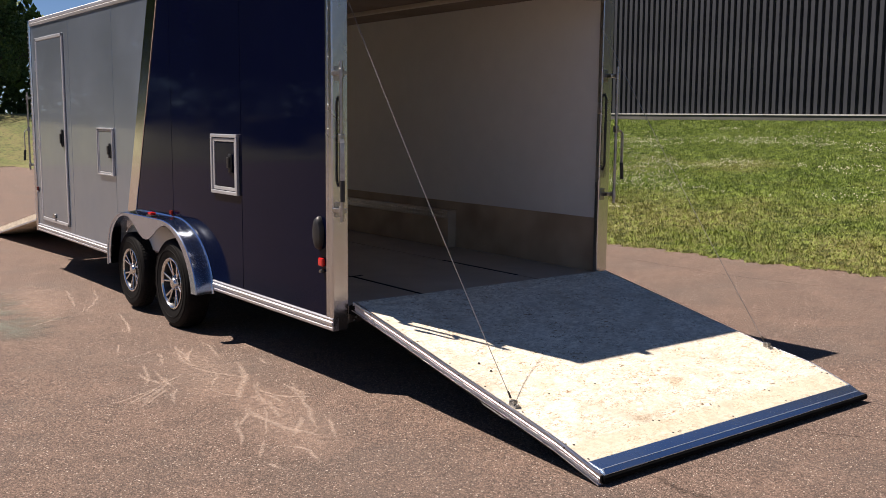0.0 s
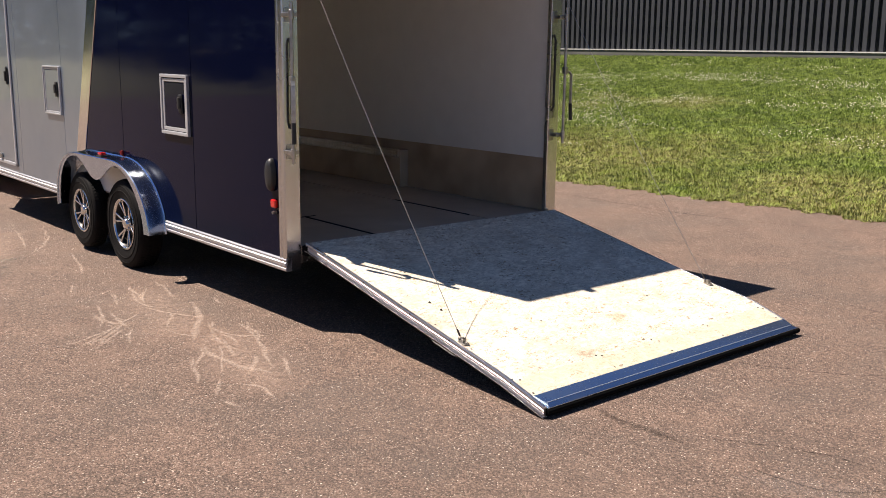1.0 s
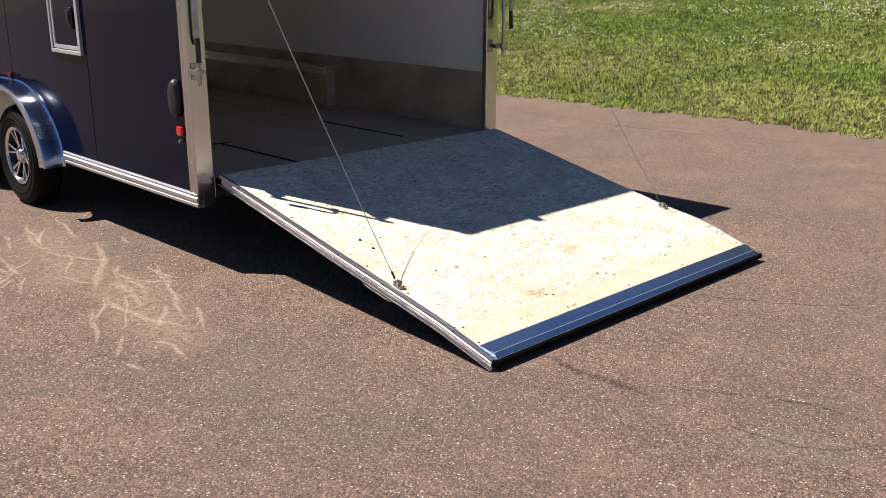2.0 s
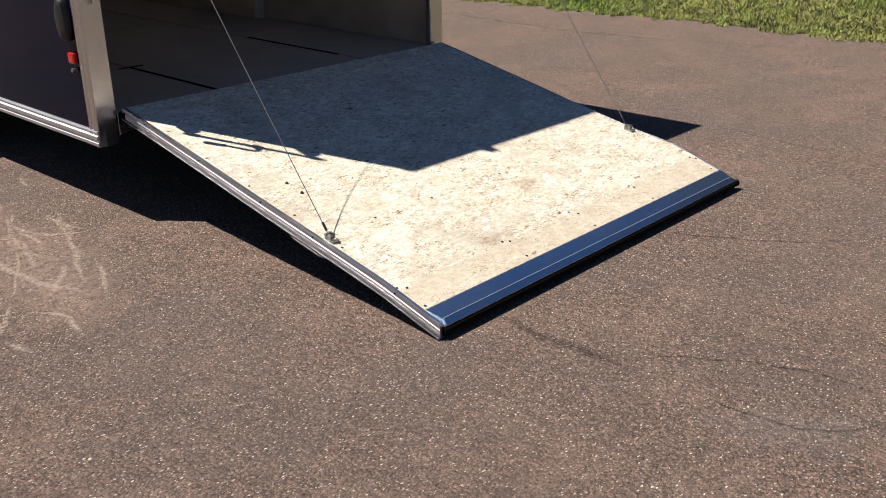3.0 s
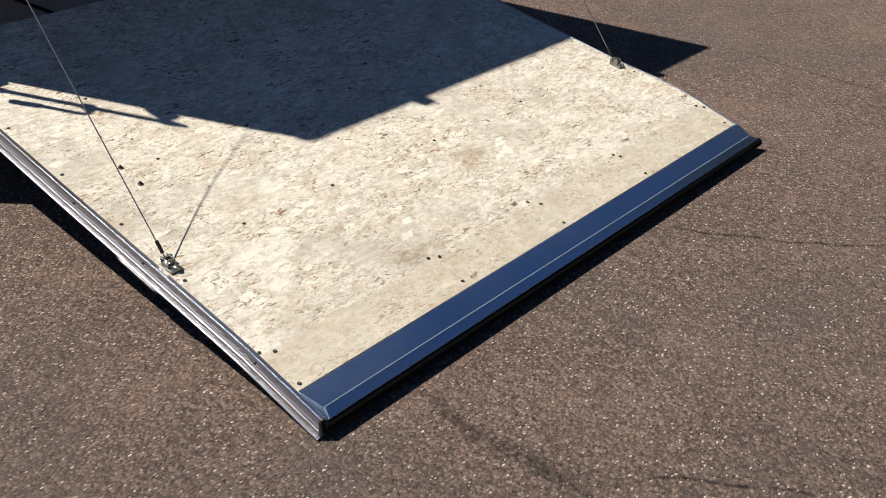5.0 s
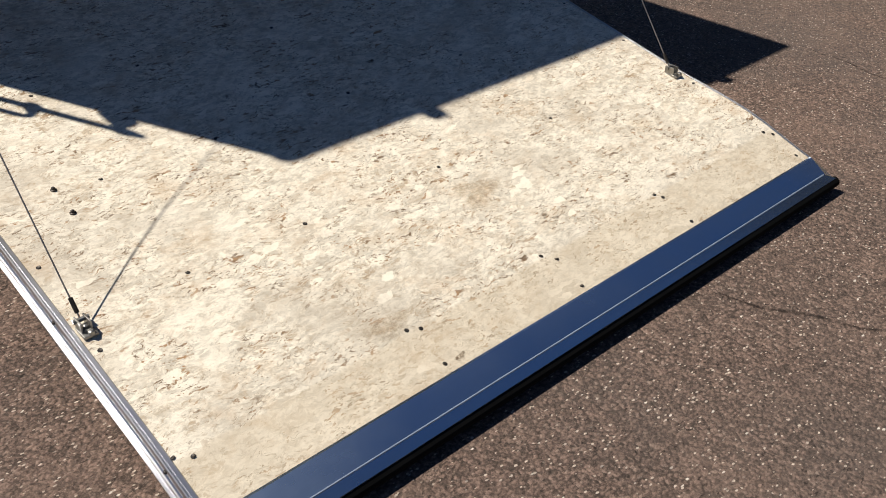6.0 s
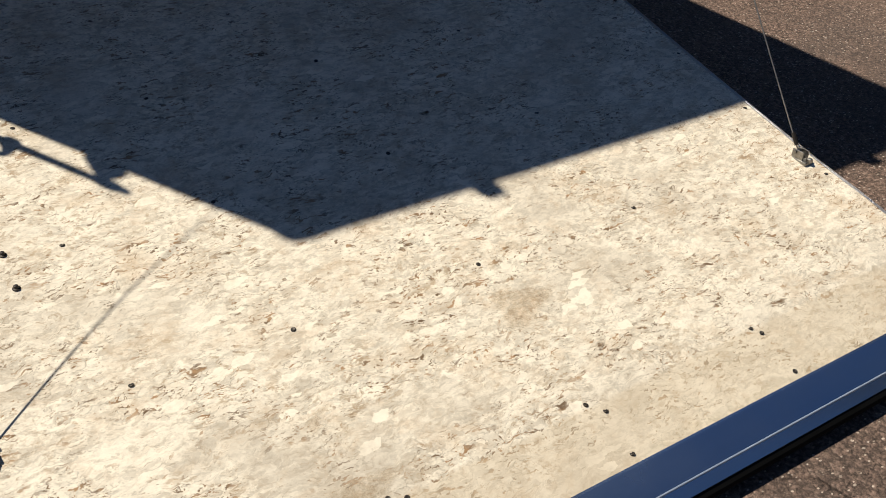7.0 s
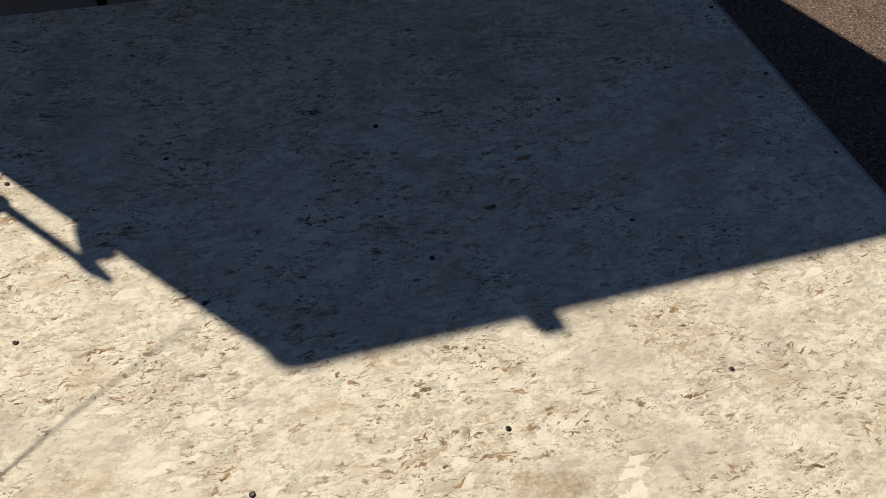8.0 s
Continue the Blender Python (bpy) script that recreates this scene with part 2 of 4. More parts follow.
M_ASPHALT = asphalt_material()
M_OSB = osb_material("strand_board", (0.74, 0.67, 0.545), (0.55, 0.46, 0.34), (0.13, 0.075, 0.036))
M_PLY = plain("worn_plywood", (0.40, 0.335, 0.26), (0.50, 0.42, 0.33), 2.2, 0.5, bump=0.2)
M_KICK = plain("scuffed_kick_board", (0.34, 0.25, 0.165), (0.58, 0.45, 0.31), 2.6, 0.45, bump=0.2)
M_VINYL = plain("white_wall_liner", (0.80, 0.785, 0.735), (0.83, 0.815, 0.765), 0.8, 0.45, bump=0.05)
M_CEIL = plain("dark_ceiling_board", (0.20, 0.15, 0.11), (0.28, 0.21, 0.15), 2.0, 0.6)
M_CREAM = plain("cream_batten", (0.66, 0.58, 0.44), (0.74, 0.66, 0.52), 3.0, 0.5)
M_SILVER = plain("silver_paint", (0.235, 0.285, 0.345), (0.255, 0.305, 0.365), 0.7, 0.36, 0.6, 0.6)
M_NAVY = plain("navy_paint", (0.0022, 0.0032, 0.014), (0.0028, 0.0044, 0.019), 0.6, 0.05, 0.0, 0.0, spec=0.085)
M_ALU = brushed("mill_aluminium", (0.66, 0.66, 0.66), 0.23)
M_ALU_BRIGHT = brushed("polished_aluminium", (0.86, 0.86, 0.86), 0.17)
M_SILL = brushed("rail_aluminium", (0.70, 0.70, 0.72), 0.46, (60, 3, 60))
# darkened, bluish tone carries the deep sky the polished fender would mirror
M_FENDER = brushed("sky_tinted_fender_aluminium", (0.56, 0.64, 0.78), 0.13, (3, 3, 3))
M_CHROME = brushed("bright_band", (0.88, 0.87, 0.85), 0.10)
M_RAIL = brushed("ramp_rail_aluminium", (0.70, 0.70, 0.73), 0.27, (60, 3, 60))
# bare metal; part of the blue sky reflection is put into its tone
M_SKY_STRIP = brushed("sky_tinted_lip_aluminium", (0.68, 0.83, 1.0), 0.24, (3, 60, 60))
# matt blue-grey for the thin crease strip and end edge of the lip
M_EDGE = plain("pale_edge", (0.36, 0.42, 0.52), (0.28, 0.34, 0.44), 14, 0.5)
M_ALLOY = brushed("machined_alloy", (0.74, 0.74, 0.75), 0.13, (3, 3, 3))
M_ZINC = plain("zinc_hardware", (0.50, 0.485, 0.46), (0.34, 0.33, 0.31), 30, 0.35, 1.0)
M_BLACK = plain("black_plastic", (0.012, 0.012, 0.013), (0.02, 0.02, 0.021), 8, 0.45)
M_SEAL = plain("black_seal_rubber", (0.004, 0.004, 0.004), (0.006, 0.006, 0.006), 20, 0.9, spec=0.1)
M_RUBBER = plain("tyre_rubber", (0.006, 0.006, 0.006), (0.011, 0.010, 0.010), 7, 0.7, bump=0.15, spec=0.12)
M_DULL = plain("dull_zinc", (0.42, 0.41, 0.385), (0.20, 0.19, 0.175), 60, 0.45, 1.0)
M_SCREW = plain("dark_screw", (0.035, 0.03, 0.028), (0.07, 0.06, 0.05), 90, 0.5, 0.6)
M_WELL = plain("dark_underbody", (0.02, 0.02, 0.02), (0.035, 0.033, 0.03), 3, 0.7)
M_RED = plain("red_lens", (0.55, 0.012, 0.01), (0.62, 0.02, 0.014), 20, 0.15, 0.0, 0.6)
M_RED_DARK = plain("dark_red_lens", (0.16, 0.008, 0.008), (0.2, 0.012, 0.01), 20, 0.2, 0.0, 0.4)
M_ANOD = plain("anodised_frame", (0.60, 0.61, 0.63), (0.53, 0.54, 0.56), 3, 0.38, 0.5)
M_RIM_DARK = plain("rim_dark_paint", (0.007, 0.007, 0.008), (0.012, 0.012, 0.013), 15, 0.4, 0.0)
M_TREAD = tread_plate_material()
M_CABLE = plain("steel_cable", (0.40, 0.38, 0.35), (0.28, 0.26, 0.24), 60, 0.5, 0.8)
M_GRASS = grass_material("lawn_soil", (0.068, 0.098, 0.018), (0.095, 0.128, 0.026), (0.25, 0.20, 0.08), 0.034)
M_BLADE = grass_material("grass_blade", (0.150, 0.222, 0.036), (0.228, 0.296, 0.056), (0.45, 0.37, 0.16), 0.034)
M_CLOVER = plain("clover_white", (0.78, 0.74, 0.56), (0.66, 0.62, 0.44), 9, 0.8)
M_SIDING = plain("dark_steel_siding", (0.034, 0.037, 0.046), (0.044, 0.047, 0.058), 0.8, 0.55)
# same steel as the ribs; the shade between them is put into this colour
M_PAN_SHADED = plain("siding_pan_shaded", (0.010, 0.010, 0.011), (0.014, 0.014, 0.015), 0.8, 0.7)
M_FLASH = plain("pale_flashing", (0.62, 0.61, 0.58), (0.48, 0.47, 0.45), 1.2, 0.5)
M_CONC = plain("grey_foundation", (0.10, 0.098, 0.09), (0.15, 0.145, 0.135), 1.4, 0.85, bump=0.3)
M_BARK = plain("bark", (0.07, 0.055, 0.04), (0.12, 0.095, 0.07), 5, 0.9, bump=0.6)
M_LEAF = grass_material("leaves", (0.085, 0.145, 0.038), (0.12, 0.19, 0.052), (0.13, 0.18, 0.055))
M_CHALK = dust_material("chalk_dust", (0.54, 0.42, 0.34), 0.62, 60)
M_DUST = dust_material("pinkish_dust", (0.42, 0.30, 0.235), 0.5, 26)
M_STAIN = dust_material("grey_stain", (0.17, 0.17, 0.14), 0.9, 2.6)
M_GREY_DUST = dust_material("grey_dust", (0.33, 0.29, 0.27), 0.2, 70)
M_CRACK = dust_material("crack_fill", (0.020, 0.016, 0.014), 0.85, 30)
M_KNOT = dust_material("knot_wood", (0.16, 0.095, 0.045), 0.95, 40)
M_TAN = dust_material("tan_stain", (0.48, 0.35, 0.20), 0.30, 60)
M_SMEAR = dust_material("dark_smear", (0.035, 0.028, 0.025), 0.6, 60)


# ---- mesh helpers ----
def finish(name, bm, material, smooth=18):
    me = bpy.data.meshes.new(name)
    bmesh.ops.recalc_face_normals(bm, faces=bm.faces)
    bm.to_mesh(me)
    bm.free()
    me.materials.append(material)
    me.set_sharp_from_angle(angle=radians(smooth))
    return me


def part(name, bm, material, parent=None, label="", smooth=18):
    """Links a bmesh as one mesh object, under a thing or a part where one is given."""
    ob = new(name, finish(name, bm, material, smooth))
    ob.parent = parent
    return tagged(ob, label)


def thing(name, label, category, m=None, group="", kind=""):
    ob = new(name)
    if m is not None:
        ob.matrix_basis = m
    return tagged(ob, label, category, group, kind)


def box(bm, x0, x1, y0, y1, z0, z1, bev=0.0):
    v = [bm.verts.new((x, y, z)) for x in (x0, x1) for y in (y0, y1) for z in (z0, z1)]
    f = [bm.faces.new([v[i] for i in q]) for q in ((0, 1, 3, 2), (4, 6, 7, 5), (0, 4, 5, 1), (2, 3, 7, 6), (0, 2, 6, 4), (1, 5, 7, 3))]
    if bev:
        e = list({e for q in f for e in q.edges})
        bmesh.ops.bevel(bm, geom=e, offset=bev, segments=2, affect="EDGES", profile=0.5)
    return bm


def prism(bm, pts, axis, a, b, bev=0.0):
    """A polygon in the plane across an axis, drawn out from a to b."""
    def at(u, v, w):
        return {"x": (w, u, v), "y": (u, w, v), "z": (u, v, w)}[axis]
    lo = [bm.verts.new(at(u, v, a)) for u, v in pts]
    hi = [bm.verts.new(at(u, v, b)) for u, v in pts]
    caps = [bm.faces.new(lo), bm.faces.new(hi[::-1])]
    k = len(pts)
    for i in range(k):
        bm.faces.new((lo[i], hi[i], hi[(i + 1) % k], lo[(i + 1) % k]))
    if bev:
        e = list({e for q in caps for e in q.edges})
        bmesh.ops.bevel(bm, geom=e, offset=bev, segments=2, affect="EDGES", profile=0.5)
    return bm


def tube(bm, pts, r, n=10):
    pts = [Vector(p) for p in pts]
    rings = []
    for i, p in enumerate(pts):
        d = (pts[min(i + 1, len(pts) - 1)] - pts[max(i - 1, 0)]).normalized()
        side = d.cross(Vector((0, 0, 1)) if abs(d.z) < 0.9 else Vector((1, 0, 0))).normalized()
        up = side.cross(d)
        rings.append([bm.verts.new(p + r * (math.cos(a) * side + math.sin(a) * up)) for a in (2 * math.pi * k / n for k in range(n))])
    for a, b in zip(rings, rings[1:]):
        for k in range(n):
            bm.faces.new((a[k], a[(k + 1) % n], b[(k + 1) % n], b[k])).smooth = True
    bm.faces.new(rings[0][::-1])
    bm.faces.new(rings[-1])
    return bm


def lathe(bm, prof, n=40, axis="x", centre=(0, 0, 0), loop=False):
    """Turns (radius, offset) pairs round an axis through centre."""
    rings = []
    for r, h in prof:
        ring = []
        for k in range(n):
            c, s = r * math.cos(2 * math.pi * k / n), r * math.sin(2 * math.pi * k / n)
            p = {"x": (h, c, s), "y": (c, h, s), "z": (c, s, h)}[axis]
            ring.append(bm.verts.new(Vector(p) + Vector(centre)))
        rings.append(ring)
    for a, b in zip(rings, rings[1:] + rings[:1] if loop else rings[1:]):
        for k in range(n):
            bm.faces.new((a[k], a[(k + 1) % n], b[(k + 1) % n], b[k])).smooth = True
    if not loop:
        bm.faces.new(rings[0][::-1])
        bm.faces.new(rings[-1])
    return bm


def sweep(bm, stations, closed=True):
    """Joins equal rings of points, one ring a station, and caps the ends."""
    rings = [[bm.verts.new(p) for p in s] for s in stations]
    k = len(rings[0])
    for a, b in zip(rings, rings[1:]):
        for i in range(k if closed else k - 1):
            bm.faces.new((a[i], a[(i + 1) % k], b[(i + 1) % k], b[i])).smooth = True
    if closed:
        bm.faces.new(rings[0])
        bm.faces.new(rings[-1][::-1])
    return bm


def grid_mesh(name, xs, ys, height, material):
    xx, yy = np.meshgrid(xs, ys, indexing="ij")
    v = [(float(x), float(y), float(height(x, y))) for x, y in zip(xx.ravel(), yy.ravel())]
    k = len(ys)
    f = [(i * k + j, (i + 1) * k + j, (i + 1) * k + j + 1, i * k + j + 1) for i in range(len(xs) - 1) for j in range(k - 1)]
    me = bpy.data.meshes.new(name)
    me.from_pydata(v, [], f)
    me.materials.append(material)
    me.shade_smooth()
    return new(name, me)


# ---- ground ----
def bank(x, y):
    """The lawn's height: a bank that climbs from the asphalt to the building."""
    u = min(max((x - 6.3) / 10.9, 0.0), 1.0)
    top = 1.61 + 0.0105 * (min(max(y, -10.0), 30.0) - 6.0)
    return top * (u * (0.9 + 0.1 * u)) + 0.02


def edge_x(y):
    return 6.3 + 0.06 * math.sin(0.9 * y + 0.6) + 0.05 * math.sin(2.7 * y)


def far_bank(y):
    u = min(max((y - 33.0) / 13.0, 0.0), 1.0)
    return 0.01 + 2.1 * u * u * (3 - 2 * u)


def ground():
    xs = np.concatenate((np.linspace(-900, -40, 8), np.linspace(-30, 30, 25), np.linspace(40, 900, 8)))
    tagged(grid_mesh("ground", xs, xs, lambda x, y: 0.0, M_ASPHALT), "coarse brown-grey asphalt yard with pale stone chips", "asphalt", kind="structure")
    us = np.linspace(0, 1, 40) ** 1.3
    ys = np.linspace(-40, 33, 150)
    v = [(edge_x(y) + u * (17.4 - edge_x(y)), y, bank(edge_x(y) + u * (17.4 - edge_x(y)), y) - 0.026 + 0.006 * min(u * 7, 1) + 0.012 * noise.noise((u * 16, y * 1.4, 0)) * min(u * 8, 1))
         for u in us for y in map(float, ys)]
    k = len(ys)
    me = bpy.data.meshes.new("lawn")
    me.from_pydata(v, [], [(i * k + j, (i + 1) * k + j, (i + 1) * k + j + 1, i * k + j + 1) for i in range(len(us) - 1) for j in range(k - 1)])
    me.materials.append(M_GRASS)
    me.shade_smooth()
    tagged(new("lawn", me), "mown green lawn bank with dry straw patches", "lawn", kind="structure")
    far = grid_mesh("far_lawn", np.linspace(-120, 60, 36), np.concatenate((np.linspace(33, 48, 20), np.linspace(60, 400, 8))), lambda x, y: far_bank(y), M_GRASS)
    tagged(far, "distant green lawn rising beyond the yard", "lawn", kind="structure")


ground()


def siding_building():
    """A large hall clad in dark ribbed steel on a low foundation."""
    pitch, x0 = 0.177, 17.2
    hall = thing("building", "large hall clad in dark ribbed steel siding above a grass bank", "building", kind="structure")
    base = lambda y: 1.745 + 0.0145 * (y - 6.0)
    bm = bmesh.new()
    # recessed face behind the ribs, its colour darkened for groove shade
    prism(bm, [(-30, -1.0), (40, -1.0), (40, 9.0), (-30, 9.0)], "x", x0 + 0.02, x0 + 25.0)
    part("wall", bm, M_PAN_SHADED, hall)
    bm = bmesh.new()
    prism(bm, [(-30, base(-30) - 1.2), (40, base(40) - 1.2), (40, base(40) - 0.02), (-30, base(-30) - 0.02)], "x", x0 - 0.05, x0 + 0.02)
    part("foundation", bm, M_CONC, hall)
    bm = bmesh.new()
    prism(bm, [(-30, base(-30) - 0.02), (40, base(40) - 0.02), (40, base(40) + 0.008), (-30, base(-30) + 0.008)], "x", x0 - 0.07, x0 - 0.0)
    part("flashing", bm, M_FLASH, hall, "pale metal flashing strip")
    bm = bmesh.new()
    box(bm, x0 - 0.06, x0 + 25.2, -30.1, 40.1, 9.0, 9.25, 0.03)
    part("roof", bm, M_SIDING, hall)

    def rib(bm, y):
        prism(bm, [(x0 + 0.021, y - 0.056), (x0 - 0.040, y - 0.046), (x0 - 0.040, y + 0.046), (x0 + 0.021, y + 0.056)], "z", 0.0, 7.4)
        return bm
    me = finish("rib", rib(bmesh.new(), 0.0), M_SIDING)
    rest = bmesh.new()
    for i in range(395):
        y = -30 + pitch * i + 0.08
        if 1.0 < y < 18.0:
            ob = new("rib", me)
            ob.parent = hall
            ob.location = (0, y, base(y) + 0.013)
        else:
            prism(rest, [(x0 + 0.021, y - 0.056), (x0 - 0.040, y - 0.046), (x0 - 0.040, y + 0.046), (x0 + 0.021, y + 0.056)], "z", base(y) + 0.013, base(y) + 7.41)
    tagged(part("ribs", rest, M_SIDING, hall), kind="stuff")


siding_building()

# ---- trailer ----
PITCH = pose(0, 0, 0, 0.6)
trailer = thing("trailer", "silver and navy enclosed cargo trailer with its rear ramp lowered", "trailer", PITCH)
W = 2.13
Z_SILL, Z_SKIN, Z_TOP = 0.325, 0.395, 2.345
NOSE = 5.74
HUBS = (2.115, 2.945)
FLOOR = 0.46


def band_edge(z, left):
    return (3.24 - 0.347 * (z - 0.405)) if left else (3.062 - 0.348 * (z - 0.405))


def skins():
    """The side skins, sheet by sheet, with seams between them and the arch for the wheels left open."""
    g = 0.003
    sheets = [
        ("side_panel", M_NAVY, [(0.07, Z_SKIN), (1.090, Z_SKIN), (1.090, Z_TOP), (0.07, Z_TOP)]),
        ("side_panel", M_NAVY, [(1.095, Z_SKIN), (1.565, Z_SKIN), (1.60, 0.45), (1.72, 0.56), (1.90, 0.64), (2.195, 0.67), (2.195, Z_TOP), (1.095, Z_TOP)]),
        ("side_panel", M_NAVY, [(2.200, 0.67), (band_edge(0.66, False) - g, 0.66), (band_edge(Z_TOP, False) - g, Z_TOP), (2.200, Z_TOP)]),
        ("side_panel", M_SILVER, [(band_edge(0.55, True) + g, 0.55), (3.23, 0.49), (3.27, Z_SKIN), (3.380, Z_SKIN), (3.380, Z_TOP), (band_edge(Z_TOP, True) + g, Z_TOP)]),
        ("side_panel", M_SILVER, [(3.385, Z_SKIN), (4.520, Z_SKIN), (4.520, Z_TOP), (3.385, Z_TOP)]),
        ("side_panel", M_SILVER, [(4.525, Z_SKIN), (NOSE, Z_SKIN), (NOSE, Z_TOP), (4.525, Z_TOP)]),
    ]
    for name, mat, pts in sheets:
        label = "glossy navy aluminium side sheet" if mat is M_NAVY else "satin silver aluminium side sheet"
        part(name, prism(bmesh.new(), pts, "x", 0.0, 0.03, 0.0015), mat, trailer, label)
        part(name, prism(bmesh.new(), pts, "x", W - 0.03, W, 0.0015), mat, trailer, label)
    pts = [(band_edge(0.65, False), 0.65), (band_edge(0.55, True), 0.55), (band_edge(Z_TOP, True), Z_TOP), (band_edge(Z_TOP, False), Z_TOP)]
    for a, b in ((-0.006, 0.03), (W - 0.03, W + 0.006)):
        part("trim_band", prism(bmesh.new(), pts, "x", a, b, 0.004), M_CHROME, trailer, "slanted bright metal band between the two colours")
    for x, s in ((0.0, 1), (W, -1)):
        nose = [(x, NOSE), (x + s * 0.24, NOSE + 0.6), (x + s * 0.27, NOSE + 0.6), (x + s * 0.03, NOSE)]
        part("nose_panel", prism(bmesh.new(), nose, "z", Z_SKIN, Z_TOP), M_SILVER, trailer)
        bm = bmesh.new()
        tube(bm, [(x - s * 0.004, NOSE + 0.005, Z_SILL), (x - s * 0.004, NOSE + 0.005, Z_TOP + 0.05)], 0.016, 10)
        part("corner_trim", bm, M_ALU_BRIGHT, trailer)


skins()


def rails():
    for x, s in ((0.0, 1), (W, -1)):
        for y0, y1 in ((0.0, 1.535), (3.29, NOSE)):
            prof = [(0.03, Z_SILL), (-0.004, Z_SILL), (-0.010, Z_SILL + 0.006), (-0.010, Z_SILL + 0.018), (-0.004, Z_SILL + 0.022), (-0.004, Z_SILL + 0.028),
                    (-0.013, Z_SILL + 0.034), (-0.013, Z_SILL + 0.048), (-0.005, Z_SILL + 0.053), (-0.005, Z_SILL + 0.06), (-0.010, Z_SILL + 0.066), (-0.006, Z_SILL + 0.072), (0.03, Z_SILL + 0.072)]
            part("sill_rail", prism(bmesh.new(), [(x + s * u, v) for u, v in prof], "y", y0, y1), M_SILL, trailer, "grooved aluminium sill rail", 25)
        prof = [(0.03, Z_TOP - 0.004), (-0.010, Z_TOP - 0.004), (-0.013, Z_TOP + 0.018), (-0.006, Z_TOP + 0.024), (-0.012, Z_TOP + 0.03), (-0.010, Z_TOP + 0.05), (0.012, Z_TOP + 0.062), (0.05, Z_TOP + 0.064)]
        part("roof_rail", prism(bmesh.new(), [(x + s * u, v) for u, v in prof], "y", 0.0, NOSE), M_SILL, trailer, "rounded aluminium roof rail", 25)
    bm = bmesh.new()
    prism(bm, [(0.03, Z_TOP + 0.03), (W - 0.03, Z_TOP + 0.03), (W - 0.03, Z_TOP + 0.06), (W * 0.5, Z_TOP + 0.075), (0.03, Z_TOP + 0.06)], "y", 0.0, NOSE)
    prism(bm, [(0.0, NOSE), (W, NOSE), (W - 0.24, NOSE + 0.6), (0.24, NOSE + 0.6)], "z", Z_TOP - 0.004, Z_TOP + 0.06)
    part("roof", bm, M_SILVER, trailer)
    bm = bmesh.new()
    for y in (0.5, 1.3, 3.5, 4.3, 5.1):
        box(bm, 0.06, W - 0.06, y - 0.03, y + 0.03, 0.33, 0.43)
    for x in (0.32, W - 0.38):
        box(bm, x, x + 0.06, 0.05, NOSE + 0.55, 0.32, 0.42)
    part("chassis", bm, M_WELL, trailer, "dark steel frame under the floor")
    for x0, x1 in ((0.032, 0.125), (W - 0.125, W - 0.032)):
        bm = bmesh.new()
        for y0, y1, z0, z1 in ((1.575, 3.29, 0.675, 0.69), (1.575, 1.595, 0.33, 0.74), (3.27, 3.29, 0.33, 0.74)):
            box(bm, x0, x1, y0, y1, z0, z1)
        xi = x1 - 0.004 if x0 < 1 else x0
        box(bm, xi, xi + 0.004, 1.575, 3.29, 0.33, 0.74)
        part("wheel_well", bm, M_WELL, trailer)
    bm = bmesh.new()
    tube(bm, [(0.02, HUBS[0], 0.29), (W - 0.02, HUBS[0], 0.29)], 0.035)
    tube(bm, [(0.02, HUBS[1], 0.28), (W - 0.02, HUBS[1], 0.28)], 0.035)
    part("axle", bm, M_WELL, trailer)


rails()


def interior():
    t = trailer
    for i, (x0, x1) in enumerate(((0.05, 0.612), (0.634, 1.542), (1.564, 2.08))):
        for y0, y1 in ((0.02, 0.80 if i == 0 else 1.60), (0.806 if i == 0 else 1.606, 3.6), (3.606, NOSE + 0.58)):
            x2, x3 = (x0, x1) if y1 < NOSE else (max(x0, 0.29), min(x1, W - 0.29))
            part("floor_board", box(bmesh.new(), x2, x3, y0, y1, FLOOR - 0.018, FLOOR, 0.002), M_PLY, t)
    for x0, x1, y0, y1 in ((0.614, 0.632, 0.02, 0.80), (0.56, 0.70, 0.79, 0.81), (1.544, 1.562, 0.25, 1.05)):
        part("floor_seam", box(bmesh.new(), x0, x1, y0, y1, FLOOR - 0.01, FLOOR + 0.0015), M_SEAL, t, "black filled joint between floor boards")
    part("subfloor", box(bmesh.new(), 0.29, W - 0.29, 0.02, NOSE + 0.58, FLOOR - 0.03, FLOOR - 0.019), M_BLACK, t)
    for a, b, s in ((0.035, 0.05, 1), (W - 0.05, W - 0.035, -1)):
        part("wall_liner", box(bmesh.new(), a, b, 0.037, NOSE, FLOOR, Z_TOP - 0.035), M_VINYL, t, "off-white wall liner")
        x = b if s > 0 else a
        part("kick_board", box(bmesh.new(), min(x, x + s * 0.006), max(x, x + s * 0.006), 0.040, NOSE - 0.02, FLOOR + 0.002, 0.825, 0.002), M_KICK, t, "scuffed brown kick board along the wall")
        xb = (x + s * 0.006, x + s * 0.085)
        bm = box(bmesh.new(), min(xb), max(xb), 1.56, 3.36, FLOOR + 0.002, 0.755, 0.004)
        part("wheel_box", bm, M_KICK, t, "brown boxed-in wheel well")
        part("wheel_box_top", box(bmesh.new(), min(xb), max(xb) + 0.002, 1.555, 3.365, 0.757, 0.763, 0.001), M_TREAD, t, "bright tread plate lid")
        xe = max(xb) if s > 0 else min(xb)
        part("box_edging", box(bmesh.new(), min(xe, xe + s * 0.003), max(xe, xe + s * 0.003), 1.58, 3.34, 0.692, 0.7545, 0.001), M_TREAD, t, "folded tread plate edging")
